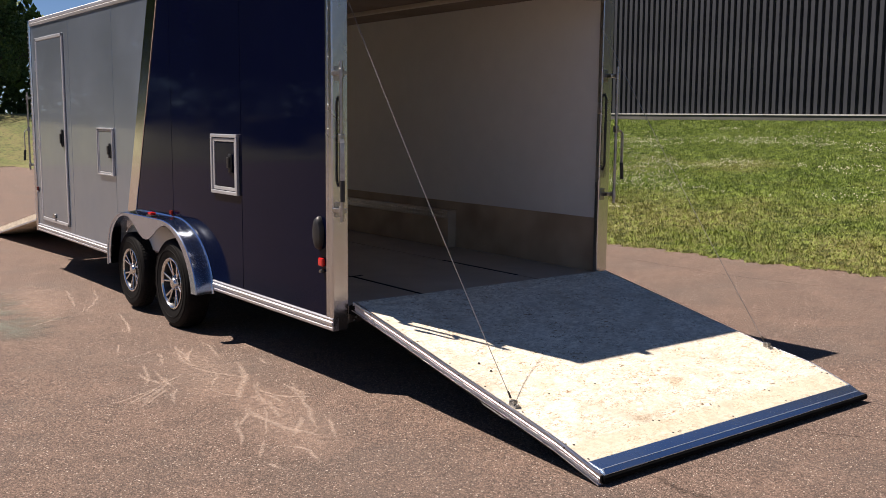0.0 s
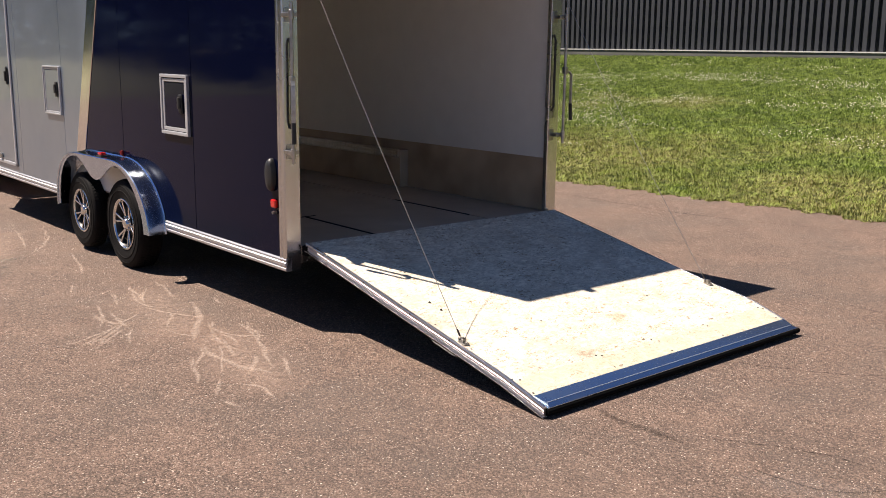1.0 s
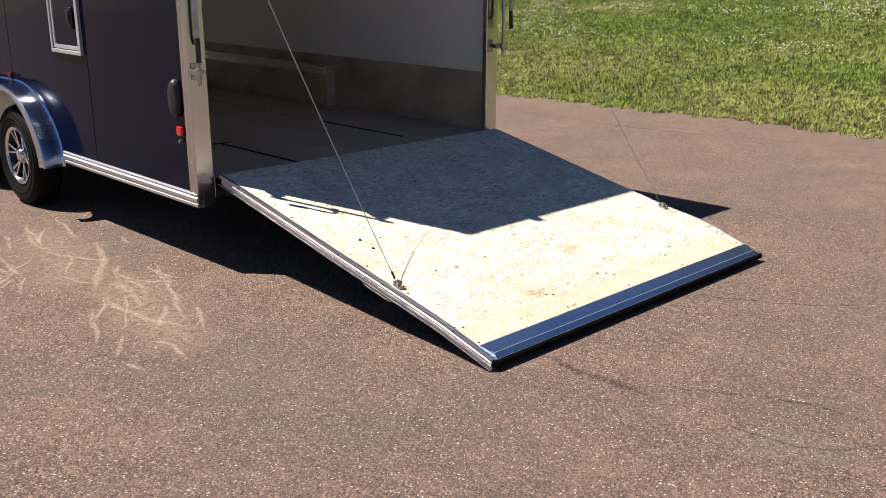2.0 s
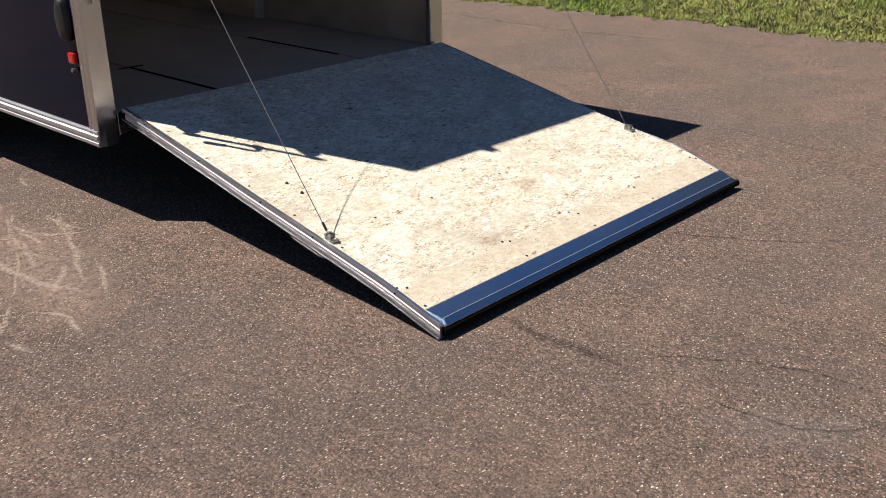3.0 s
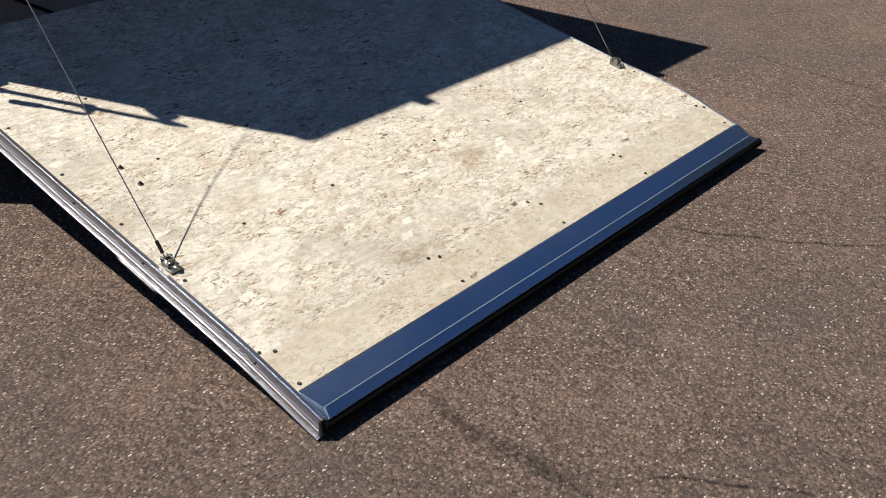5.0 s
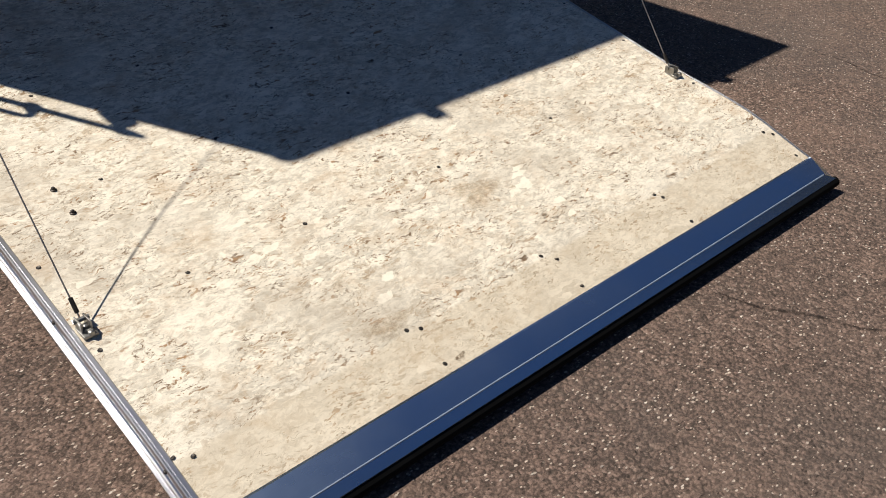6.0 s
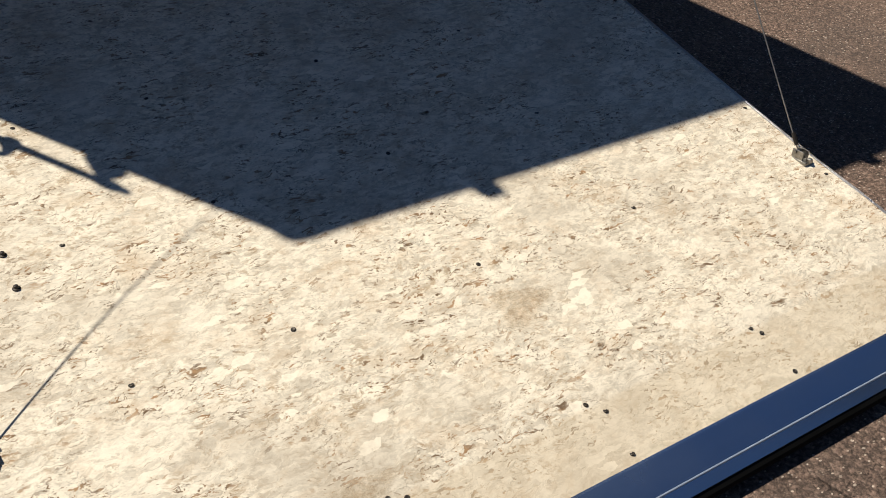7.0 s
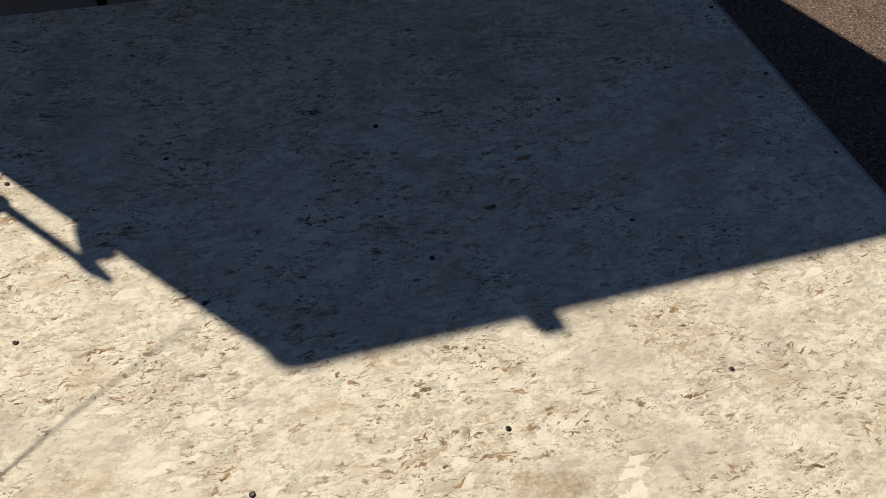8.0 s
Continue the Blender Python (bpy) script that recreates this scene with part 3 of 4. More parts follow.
    part("ceiling", box(bmesh.new(), 0.04, W - 0.04, 0.09, NOSE - 0.02, Z_TOP - 0.033, Z_TOP - 0.015), M_CEIL, t)
    for x in (0.52, 1.60):
        part("ceiling_batten", box(bmesh.new(), x - 0.03, x + 0.03, 0.75, 5.5, Z_TOP - 0.06, Z_TOP - 0.034, 0.004), M_CREAM, t, "cream batten under the ceiling")


interior()


def rear_frame():
    t = trailer
    prof = lambda x, s: [(x, 0.0), (x + s * 0.088, 0.0), (x + s * 0.092, 0.006), (x + s * 0.092, 0.035), (x + s * 0.052, 0.035), (x + s * 0.052, 0.065), (x - s * 0.007, 0.065), (x - s * 0.007, 0.05),
                         (x - s * 0.003, 0.046), (x - s * 0.003, 0.034), (x - s * 0.007, 0.030), (x - s * 0.007, 0.006)]
    for x, s in ((0.0, 1), (W, -1)):
        post = part("rear_post", prism(bmesh.new(), prof(x, s), "z", Z_SILL, Z_TOP + 0.05, 0.0015), M_ALU, t, "brushed aluminium rear door post", 18)
        bm = bmesh.new()
        lathe(bm, [(0.0042, 0.0), (0.0042, -0.002), (0.002, -0.004)], 8, "x")
        me = finish("rivet", bm, M_ALU_BRIGHT)
        for k in range(16):
            ob = new("rivet", me)
            ob.parent = post
            ob.matrix_basis = pose(x - s * 0.003, 0.04, 0.42 + 0.124 * k, 0, 0, 0 if s > 0 else 180)
    bm = bmesh.new()
    box(bm, 0.093, W - 0.093, 0.0, 0.09, 2.24, Z_TOP + 0.055, 0.004)
    part("rear_header", bm, M_ALU, t, "aluminium header over the rear opening")
    part("rear_sill", box(bmesh.new(), 0.093, W - 0.093, 0.0, 0.018, 0.36, FLOOR - 0.002, 0.002), M_ALU, t)
    for x in (0.462, W - 0.455):
        lamp = part("loading_lamp", box(bmesh.new(), x - 0.025, x + 0.025, -0.05, -0.0, Z_TOP + 0.0, Z_TOP + 0.05, 0.008), M_BLACK, t, "small black loading lamp on the header")
        part("lens", box(bmesh.new(), x - 0.02, x + 0.02, -0.046, -0.005, Z_TOP - 0.005, Z_TOP - 0.001), M_FLASH, lamp)
    for x, s in ((0.24, 1), (W - 0.24, -1)):
        part("front_post", box(bmesh.new(), min(x, x + s * 0.08), max(x, x + s * 0.08), NOSE + 0.595, NOSE + 0.65, Z_SILL, Z_TOP + 0.05, 0.004), M_ALU, t)
    part("front_header", box(bmesh.new(), 0.32, W - 0.32, NOSE + 0.595, NOSE + 0.65, 2.20, Z_TOP + 0.05, 0.004), M_ALU, t)


rear_frame()


def cam_bar(x, y, z0, z1, face, hx, hy, post_x, rise=0.0):
    """A door lock bar: rod, two keepers bolted to the post, a bent handle with a black grip. hx, hy: how far the handle swings out from the rod."""
    d = -1 if y < face else 1
    bar = part("lock_bar", tube(bmesh.new(), [(x, y, z0), (x, y, z1)], 0.0095, 12), M_ZINC, trailer, "zinc lock bar of the ramp door")
    for z in (z0 + 0.055, z1 - 0.06):
        bm = bmesh.new()
        lo, hi = min(x, post_x) - 0.010, max(x, post_x) + 0.012
        box(bm, lo, hi, min(y - d * 0.012, face), max(y - d * 0.012, face), z - 0.011, z + 0.011, 0.003)
        lathe(bm, [(0.012, -0.024), (0.014, -0.021), (0.014, 0.021), (0.012, 0.024)], 14, "z", (x, y, z))
        box(bm, post_x - 0.022, post_x + 0.022, min(face, face + d * 0.006), max(face, face + d * 0.006), z - 0.038, z + 0.038, 0.002)
        part("keeper", bm, M_ZINC, bar)
    zh = z0 + 0.52 * (z1 - z0) + rise
    hub = box(bmesh.new(), x - 0.014, x + 0.014, y - 0.014, y + 0.014, zh - 0.02, zh + 0.024, 0.004)
    part("handle_hub", hub, M_ZINC, bar)
    arm = Vector((hx, hy, 0)).normalized()
    flat = Vector((-arm.y, arm.x, 0))
    reach = math.hypot(hx, hy)
    bends = [(0.1, 0.0), (0.55, -0.004), (0.95, -0.022), (1.0, -0.06), (1.0, -0.225)]
    sides = []
    for k, dz in bends:
        c = Vector((x, y, zh + dz)) + arm * reach * k
        thick = Vector((0, 0, 1)) if k < 0.6 else arm
        sides.append([c + flat * p * 0.011 + thick * q * 0.0035 for p, q in ((-1, -1), (1, -1), (1, 1), (-1, 1))])
    part("handle", sweep(bmesh.new(), sides), M_ZINC, bar, "flat zinc lever")
    c = Vector((x, y, zh)) + arm * reach
    part("grip", tube(bmesh.new(), [c + Vector((0, 0, -0.215)), c + arm * 0.004 + Vector((0, 0, -0.27)), c + arm * 0.006 + Vector((0, 0, -0.325))], 0.0125, 12), M_BLACK, bar, "black rubber grip")
    return bar


cam_bar(-0.001, -0.086, 0.93, 1.76, 0.0, -0.020, -0.040, 0.030)
cam_bar(2.105, -0.072, 0.935, 1.82, 0.0, 0.052, -0.01, 2.065, 0.02)
cam_bar(0.125, NOSE + 0.71, 0.90, 1.72, NOSE + 0.65, -0.045, 0.0, 0.27)
for x, z0, z1 in ((0.034, 1.11, 1.58), (2.060, 1.15, 1.645)):
    bm = bmesh.new()
    tube(bm, [(x, -0.004, z0), (x, -0.020, z0 + 0.03), (x, -0.020, z1 - 0.03), (x, -0.004, z1)], 0.008, 10)
    part("pull_bar", bm, M_BLACK, trailer, "slim black pull bar on the post")


def side_door():
    y0, y1, z0, z1 = 4.668, 5.535, 0.452, 2.215
    door = part("side_door", box(bmesh.new(), -0.012, 0.0, y0 + 0.035, y1 - 0.035, z0 + 0.035, z1 - 0.035, 0.004), M_SILVER, trailer, "closed silver side entry door in an aluminium frame")
    for a, b, c, d in ((y0, y1, z1 - 0.033, z1), (y0, y1, z0, z0 + 0.033), (y0, y0 + 0.033, z0, z1), (y1 - 0.033, y1, z0, z1)):
        bm = box(bmesh.new(), -0.016, 0.0, a, b, c, d, 0.006)
        part("frame", bm, M_ANOD, door)
    bm = box(bmesh.new(), -0.03, -0.012, y0 + 0.06, y0 + 0.10, 1.19, 1.35, 0.012)
    h = part("handle", bm, M_BLACK, door, "black flush paddle handle")
    part("paddle", box(bmesh.new(), -0.042, -0.03, y0 + 0.066, y0 + 0.094, 1.22, 1.31, 0.005), M_BLACK, h)
    for z in (0.62, 1.2, 1.95):
        part("hinge", tube(bmesh.new(), [(-0.014, y1 + 0.004, z - 0.05), (-0.014, y1 + 0.004, z + 0.05)], 0.010, 8), M_ANOD, door)
    part("holdback", box(bmesh.new(), -0.03, -0.012, y0 + 0.40, y0 + 0.46, z0 + 0.05, z0 + 0.09, 0.004), M_ZINC, door)


side_door()


def hatch(y0, y1, z0, z1, skin, big):
    w = 0.052 if big else 0.03
    rim = M_ANOD
    h = part("access_hatch", box(bmesh.new(), -0.010, 0.0, y0 + w, y1 - w, z0 + w, z1 - w, 0.003), skin, trailer, "closed access hatch in a bright aluminium frame")
    for k, (a, d) in enumerate(((0.0, 0.020), (w * 0.5, 0.013))):
        ww = w * 0.41
        for p, q, r, s in ((y0 + a, y1 - a, z1 - a - ww, z1 - a), (y0 + a, y1 - a, z0 + a, z0 + a + ww), (y0 + a, y0 + a + ww, z0 + a + ww, z1 - a - ww), (y1 - a - ww, y1 - a, z0 + a + ww, z1 - a - ww)):
            part("frame", box(bmesh.new(), -d, 0.0, p, q, r, s, 0.003), rim, h)
    yc, zc = y0 + w + 0.045, 0.5 * (z0 + z1) + 0.01
    latch = part("latch", box(bmesh.new(), -0.024, -0.010, yc - 0.024, yc + 0.024, zc - 0.06, zc + 0.06, 0.01), M_BLACK, h, "black paddle latch")
    part("paddle", box(bmesh.new(), -0.036, -0.024, yc - 0.015, yc + 0.015, zc - 0.03, zc + 0.04, 0.004), M_BLACK, latch)


hatch(1.122, 1.508, 0.982, 1.363, M_NAVY, True)
hatch(3.400, 3.780, 0.988, 1.376, M_SILVER, False)


def side_lights():
    bm = bmesh.new()
    lathe(bm, [(0.10, 0.0), (0.10, -0.012), (0.088, -0.028), (0.05, -0.034)], 32, "x", (0, 0, 0))
    for v in bm.verts:
        v.co = (v.co.x, 0.140 + 0.42 * v.co.y, 0.848 + 0.92 * v.co.z)
    part("vent_cover", bm, M_BLACK, trailer, "oval black plastic cover on the side", 50)
    part("marker_lamp", box(bmesh.new(), -0.022, 0.0, 0.085, 0.135, 0.668, 0.715, 0.008), M_RED, trailer, "small red marker lamp")
    part("valve", tube(bmesh.new(), [(0.0, 0.105, 0.645), (-0.025, 0.105, 0.642)], 0.009, 10), M_ZINC, trailer)


side_lights()


def front_corner():
    """The small lamp and the row of rivets down the front corner."""
    lamp = part("marker_lamp", box(bmesh.new(), -0.020, 0.0, NOSE - 0.075, NOSE - 0.045, 0.73, 0.77, 0.006), M_RED_DARK, trailer, "small red marker lamp")
    part("base", box(bmesh.new(), -0.012, 0.0, NOSE - 0.078, NOSE - 0.042, 0.710, 0.729, 0.003), M_FLASH, lamp)
    me = finish("corner_rivet", lathe(bmesh.new(), [(0.0065, 0.0), (0.0065, -0.004), (0.003, -0.007)], 8, "x"), M_ALU_BRIGHT)
    for k in range(38):
        ob = new("rivet", me)
        ob.parent = trailer
        ob.location = (-0.019, NOSE + 0.005, 0.44 + 0.05 * k)


front_corner()


def fender(x0, s):
    """A tandem fender: a rolled top sheet and an outer face cut with two arches."""
    tilt = lambda y, z: (y, z - 0.0105 * y)

    def arc(yc, a, z0, h, power, side, n, lo=0.0, hi=90.0):
        """A quarter of a super-ellipse over yc, from foot to crown for side -1, from crown to foot for side 1."""
        pts = []
        for k in range(n):
            w = math.radians(lo + (hi - lo) * (k / (n - 1) if side < 0 else 1 - k / (n - 1)))
            pts.append(tilt(yc + side * a * math.cos(w) ** (2 / power), z0 + h * math.sin(w) ** (2 / power)))
        return pts

    def swoop(y0, z0, y1, z1, n):
        return [tilt(y0 + (y1 - y0) * k / n, z0 + (z1 - z0) * (0.5 - 0.5 * math.cos(math.pi * k / n))) for k in range(1, n)]

    out = arc(2.15, 0.60, 0.318, 0.452, 1.95, -1, 16) + arc(2.80, 0.49, 0.330, 0.442, 2.5, 1, 16)
    inner = arc(2.845, 0.390, 0.345, 0.406, 2.2, 1, 12)[::-1] + swoop(2.845, 0.751, 2.455, 0.605, 9) + [tilt(2.455, 0.605)] + swoop(2.455, 0.605, 2.075, 0.737, 9) + arc(2.075, 0.435, 0.314, 0.423, 1.75, -1, 12)[::-1]
    bm = prism(bmesh.new(), out + inner, "x", x0 - s * 0.120, x0 - s * 0.114)
    f = part("fender", bm, M_FENDER, trailer, "polished aluminium tandem fender")
    strip = []
    for i, (y, z) in enumerate(out):
        p, q = out[max(i - 1, 0)], out[min(i + 1, len(out) - 1)]
        d = Vector((q[0] - p[0], q[1] - p[1])).normalized()
        ny, nz = -d.y, d.x
        if ny * (y - 2.42) + nz * (z - 0.3) < 0:
            ny, nz = -ny, -nz
        strip.append([(x0 - s * u, y + ny * v, z + nz * v) for u, v in ((0.121, -0.008), (0.127, -0.004), (0.127, 0.001), (0.121, 0.006), (0.095, 0.0095), (0.055, 0.0115), (0.018, 0.0115), (0.010, 0.014), (0.0045, 0.022), (0.0015, 0.022), (0.0015, 0.004), (0.10, -0.001))])
    part("top_sheet", sweep(bmesh.new(), strip), M_FENDER, f, "", 30)
    if s > 0:
        lamp = part("marker_lamp", box(bmesh.new(), -0.112, -0.07, 2.35, 2.415, 0.762, 0.785, 0.008), M_RED, f, "small red marker lamp")
        part("base", box(bmesh.new(), -0.116, -0.066, 2.335, 2.43, 0.752, 0.763, 0.002), M_BLACK, lamp)
        part("marker_lamp", box(bmesh.new(), -0.018, 0.0, 2.205, 2.24, 0.772, 0.807, 0.006), M_RED_DARK, trailer, "small red marker lamp")


fender(0.0, 1)
fender(W, -1)


def wheel():
    """Hub at the origin, outer face towards -x."""
    w = new("wheel")
    w.parent = trailer
    tagged(w, "black trailer tyre on a machined alloy rim")
    bm = bmesh.new()
    lathe(bm, [(0.196, 0.0), (0.200, -0.012), (0.240, -0.030), (0.285, -0.034), (0.318, -0.026), (0.334, -0.010), (0.342, 0.012), (0.345, 0.05), (0.345, 0.145), (0.342, 0.185), (0.334, 0.205), (0.285, 0.225), (0.20, 0.205), (0.19, 0.19)], 64, "x", loop=True)
    for r, h in ((0.262, -0.035), (0.302, -0.033)):
        lathe(bm, [(r - 0.003, h + 0.004), (r - 0.002, h - 0.002), (r + 0.002, h - 0.002), (r + 0.003, h + 0.004)], 64, "x", loop=True)
    for k in range(72):
        a = 2 * math.pi * (k + 0.5) / 72
        for x0, x1, sh in ((0.0, 0.045, 0.0), (0.055, 0.095, 0.03), (0.105, 0.145, 0.0), (0.155, 0.20, 0.03)):
            aa = a + sh
            pts = [(x, (0.350 if 0.03 < x < 0.17 else 0.341) * math.cos(aa + o), (0.350 if 0.03 < x < 0.17 else 0.341) * math.sin(aa + o)) for x, o in ((x0, -0.032), (x1, -0.026), (x1, 0.026), (x0, 0.032))]
            low = [(p[0], p[1] * 0.96, p[2] * 0.96) for p in pts]
            vs = [bm.verts.new(p) for p in pts + low]
            for q in ((0, 1, 2, 3), (0, 4, 5, 1), (1, 5, 6, 2), (2, 6, 7, 3), (3, 7, 4, 0)):
                bm.faces.new([vs[i] for i in q])
    part("tyre", bm, M_RUBBER, w, "", 45)
    bm = bmesh.new()
    lathe(bm, [(0.182, 0.19), (0.182, 0.06), (0.188, 0.0), (0.200, -0.016), (0.198, -0.022), (0.190, -0.020), (0.181, -0.006), (0.172, 0.03), (0.168, 0.06), (0.168, 0.18)], 56, "x", loop=True)
    rim = part("rim", bm, M_RIM_DARK, w, "dark alloy rim with machined lip and spokes", 30)
    bm = bmesh.new()
    lathe(bm, [(0.201, -0.014), (0.2015, -0.022), (0.197, -0.026), (0.189, -0.023), (0.180, -0.008), (0.183, -0.002)], 56, "x", loop=True)
    part("lip", bm, M_ALLOY, rim, "machined bright lip", 30)
    bm = bmesh.new()
    lathe(bm, [(0.168, 0.075), (0.168, 0.07), (0.06, 0.05), (0.03, 0.05)], 40, "x")
    part("drum", bm, M_RIM_DARK, rim)
    bm = bmesh.new()
    for k in range(6):
        for off in (-0.17, 0.17):
            a = math.radians(60 * k + 10)
            p0 = Vector((0, math.cos(a), math.sin(a))) * 0.055
            p1 = Vector((0, math.cos(a + off), math.sin(a + off))) * 0.180
            d = (p1 - p0).normalized()
            q = Vector((0, -d.z, d.y))
            vs = []
            for p, wd, x0, x1 in ((p0, 0.0075, 0.016, 0.04), (p1, 0.0085, -0.010, 0.02)):
                vs += [bm.verts.new(p + q * sw + Vector((xx, 0, 0))) for sw, xx in ((-wd, x0 + 0.005), (-wd * 0.6, x0), (wd * 0.6, x0), (wd, x0 + 0.005), (wd, x1), (-wd, x1))]
            for i in range(6):
                bm.faces.new((vs[i], vs[(i + 1) % 6], vs[6 + (i + 1) % 6], vs[6 + i]))
            bm.faces.new(vs[:6])
            bm.faces.new(vs[6:][::-1])
    part("spokes", bm, M_ALLOY, rim, "bright split spokes")
    bm = bmesh.new()
    lathe(bm, [(0.062, 0.055), (0.062, 0.024), (0.055, 0.018), (0.044, 0.016), (0.040, -0.004), (0.034, -0.012), (0.02, -0.015)], 28, "x")
    part("hub_cap", bm, M_ALLOY, rim, "", 40)
    bm = bmesh.new()
    lathe(bm, [(0.009, 0.02), (0.009, 0.003), (0.005, -0.001)], 6, "x")
    me = finish("lug_nut", bm, M_CHROME)
    for k in range(5):
        ob = new("lug_nut", me)
        ob.parent = rim
        ob.location = (0.0, 0.053 * math.cos(1.2566 * k), 0.053 * math.sin(1.2566 * k))
    return w


first = wheel()
def on_axle(x, y, spin, turn=0):
    return pose(x, y, 0.316 - 0.0105 * y, spin, 0, turn) @ Matrix.Diagonal((0.70, 0.918, 0.918, 1))


first.matrix_basis = on_axle(-0.052, HUBS[0], 0)
copy_thing(first, on_axle(-0.052, HUBS[1], 23))
copy_thing(first, on_axle(W + 0.052, HUBS[0], 40, 180))
copy_thing(first, on_axle(W + 0.052, HUBS[1], 8, 180))


# ---- rear ramp, in level coordinates ----
LEVEL = PITCH.inverted()


def deck_z(y):
    if y > -1.60:
        return 0.4835 + 0.2315 * y - 0.0095 * y * (y + 1.6) + 0.013 * min(max((-0.9 - y) / 0.7, 0), 1)
    return 0.1261 + 0.294 * (y + 1.60)


def ramp():
    ys = [-0.03 - 0.053 * k for k in range(31)] + [-1.66, -1.70, -1.74, -1.785]
    left_x = 0.124
    cols = [left_x + (2.088 - left_x) * k / 10 for k in range(11)]
    deck = [[(x, y, deck_z(y)) for x in cols] + [(x, y, deck_z(y) - 0.018) for x in reversed(cols)] for y in ys]
    r = part("ramp_door", sweep(bmesh.new(), deck), M_OSB, trailer, "lowered rear ramp door of weathered pale strand board", 20)
    r.matrix_basis = LEVEL
    ends = ys + [-1.805, -1.825, -1.845, -1.862]

    def rail(x0, s, depth, stops):
        """An extruded edge: a flat strip beside the board, a raised bead, a fluted outer face and a thin flange below."""
        st = []
        for y in stops:
            z = deck_z(y)
            k = min((z - 0.004) / depth, 1.0)
            st.append([(x0 + s * u, y, z + (v if v > 0 else k * v)) for u, v in (
                (0.0, 0.0005), (-0.002, 0.0022), (-0.0095, 0.0022), (-0.0105, -0.0005), (-0.0125, -0.0005), (-0.0135, 0.0028), (-0.0150, 0.0042), (-0.0178, 0.0040), (-0.0192, 0.0015),
                (-0.0200, -0.006), (-0.0188, -0.009), (-0.0188, -0.012), (-0.0212, -0.0145), (-0.0220, -0.024), (-0.0208, -0.0265), (-0.0220, -0.029), (-0.0224, -0.035),
                (-0.0150, -0.0365), (-0.0150, -0.0415), (-0.0275, -0.0420), (-0.0275, -0.0450), (0.0, -0.0450))])
        return sweep(bmesh.new(), st)
    left = part("edge_rail", rail(left_x - 0.0005, 1, 0.045, ends), M_RAIL, r, "ridged bright aluminium edge rail", 32)
    part("edge_rail", rail(2.0885, -0.3, 0.045, ys), M_RAIL, r, "ridged bright aluminium edge rail", 32)
    belly = [[(0.125, y, deck_z(y) - 0.0185), (2.077, y, deck_z(y) - 0.0185), (2.077, y, max(deck_z(y) - 0.07, 0.008)), (0.125, y, max(deck_z(y) - 0.07, 0.008))] for y in ys]
    part("underside", sweep(bmesh.new(), belly), M_WELL, r)
    zl = deck_z(-1.785)
    lip = [(-1.7770, zl + 0.0035), (-1.7830, zl + 0.0045), (-1.8460, zl - 0.0090), (-1.8485, zl - 0.0100), (-1.8500, zl - 0.0115), (-1.8675, zl - 0.0265), (-1.8670, zl - 0.031), (-1.8580, zl - 0.036), (-1.8100, zl - 0.028), (-1.7860, zl - 0.006)]
    crease = [(-1.8455, zl - 0.0088), (-1.8468, zl - 0.0074), (-1.8485, zl - 0.0084), (-1.8495, zl - 0.0112), (-1.8470, zl - 0.013)]
    bm = prism(bmesh.new(), lip, "x", 0.124, 2.090)
    for v in bm.verts:
        front = -1.855 < v.co.y < -1.844
        v.co.x = (0.135 if front else 0.1245) if v.co.x < 1 else (2.060 if front else 2.094)
    foot = part("lip", bm, M_SKY_STRIP, r, "smooth bent aluminium lip at the foot", 20)
    bm = prism(bmesh.new(), crease, "x", 0.1355, 2.052)
    part("crease", bm, M_EDGE, foot, "pale crease of the lip")
    part("end_edge", sweep(bmesh.new(), [[(0.1370 + k * dx, y, z + 0.0012), (0.1335 + k * dx, y, z + 0.0012), (0.1335 + k * dx, y + 0.003, z - 0.002), (0.1370 + k * dx, y + 0.003, z - 0.002)] for k, dx, y, z in ((0, 0, -1.849, zl - 0.0105), (1, -0.006, -1.8675, zl - 0.0275))]), M_EDGE, foot)
    bm = bmesh.new()
    tube(bm, [(0.116, -1.862, 0.0270), (1.1, -1.862, 0.0265), (2.104, -1.862, 0.0285)], 0.0155, 12)
    box(bm, 0.132, 2.096, -1.855, -1.80, 0.014, 0.030)
    part("seal", bm, M_SEAL, r, "black rubber bulb seal under the lip")
    bm = bmesh.new()
    tube(bm, [(0.13, -0.012, 0.452), (2.03, -0.012, 0.452)], 0.011, 10)
    for k in range(9):
        box(bm, 0.14 + 0.22 * k, 0.24 + 0.22 * k, -0.034, 0.004, 0.438, 0.447)
    part("hinge", bm, M_WELL, r, "dark long hinge")
    bm = bmesh.new()
    loop = [(0.108, -1.120, 0.040), (0.104, -1.125, 0.052), (0.102, -1.145, 0.058), (0.102, -1.285, 0.058), (0.104, -1.305, 0.052), (0.108, -1.31, 0.040)]
    tube(bm, [(x, y, deck_z(y) - dz) for x, y, dz in loop], 0.0042, 8)
    part("pull_handle", bm, M_DULL, left, "thin wire pull handle")
    part("hinge_block", box(bmesh.new(), 0.100, 0.160, -0.055, -0.004, 0.405, 0.462, 0.006), M_SEAL, r, "black rubber block at the hinge")
    # screws
    bm = bmesh.new()
    lathe(bm, [(0.0054, -0.001), (0.0054, 0.0008), (0.004, 0.0016), (0.002, 0.0010)], 8, "z")
    me = finish("screw", bm, M_SCREW)
    rows = [(0.141, y) for y in (-0.31, -0.575, -0.84, -1.10, -1.365)] + [(2.066, y) for y in (-0.31, -0.575, -0.84, -1.103, -1.38)]
    for x in (0.141, 0.687, 1.108, 1.534, 2.064):
        rows += [(x - 0.012, -1.648), (x + 0.012, -1.664), (x, -1.757)]
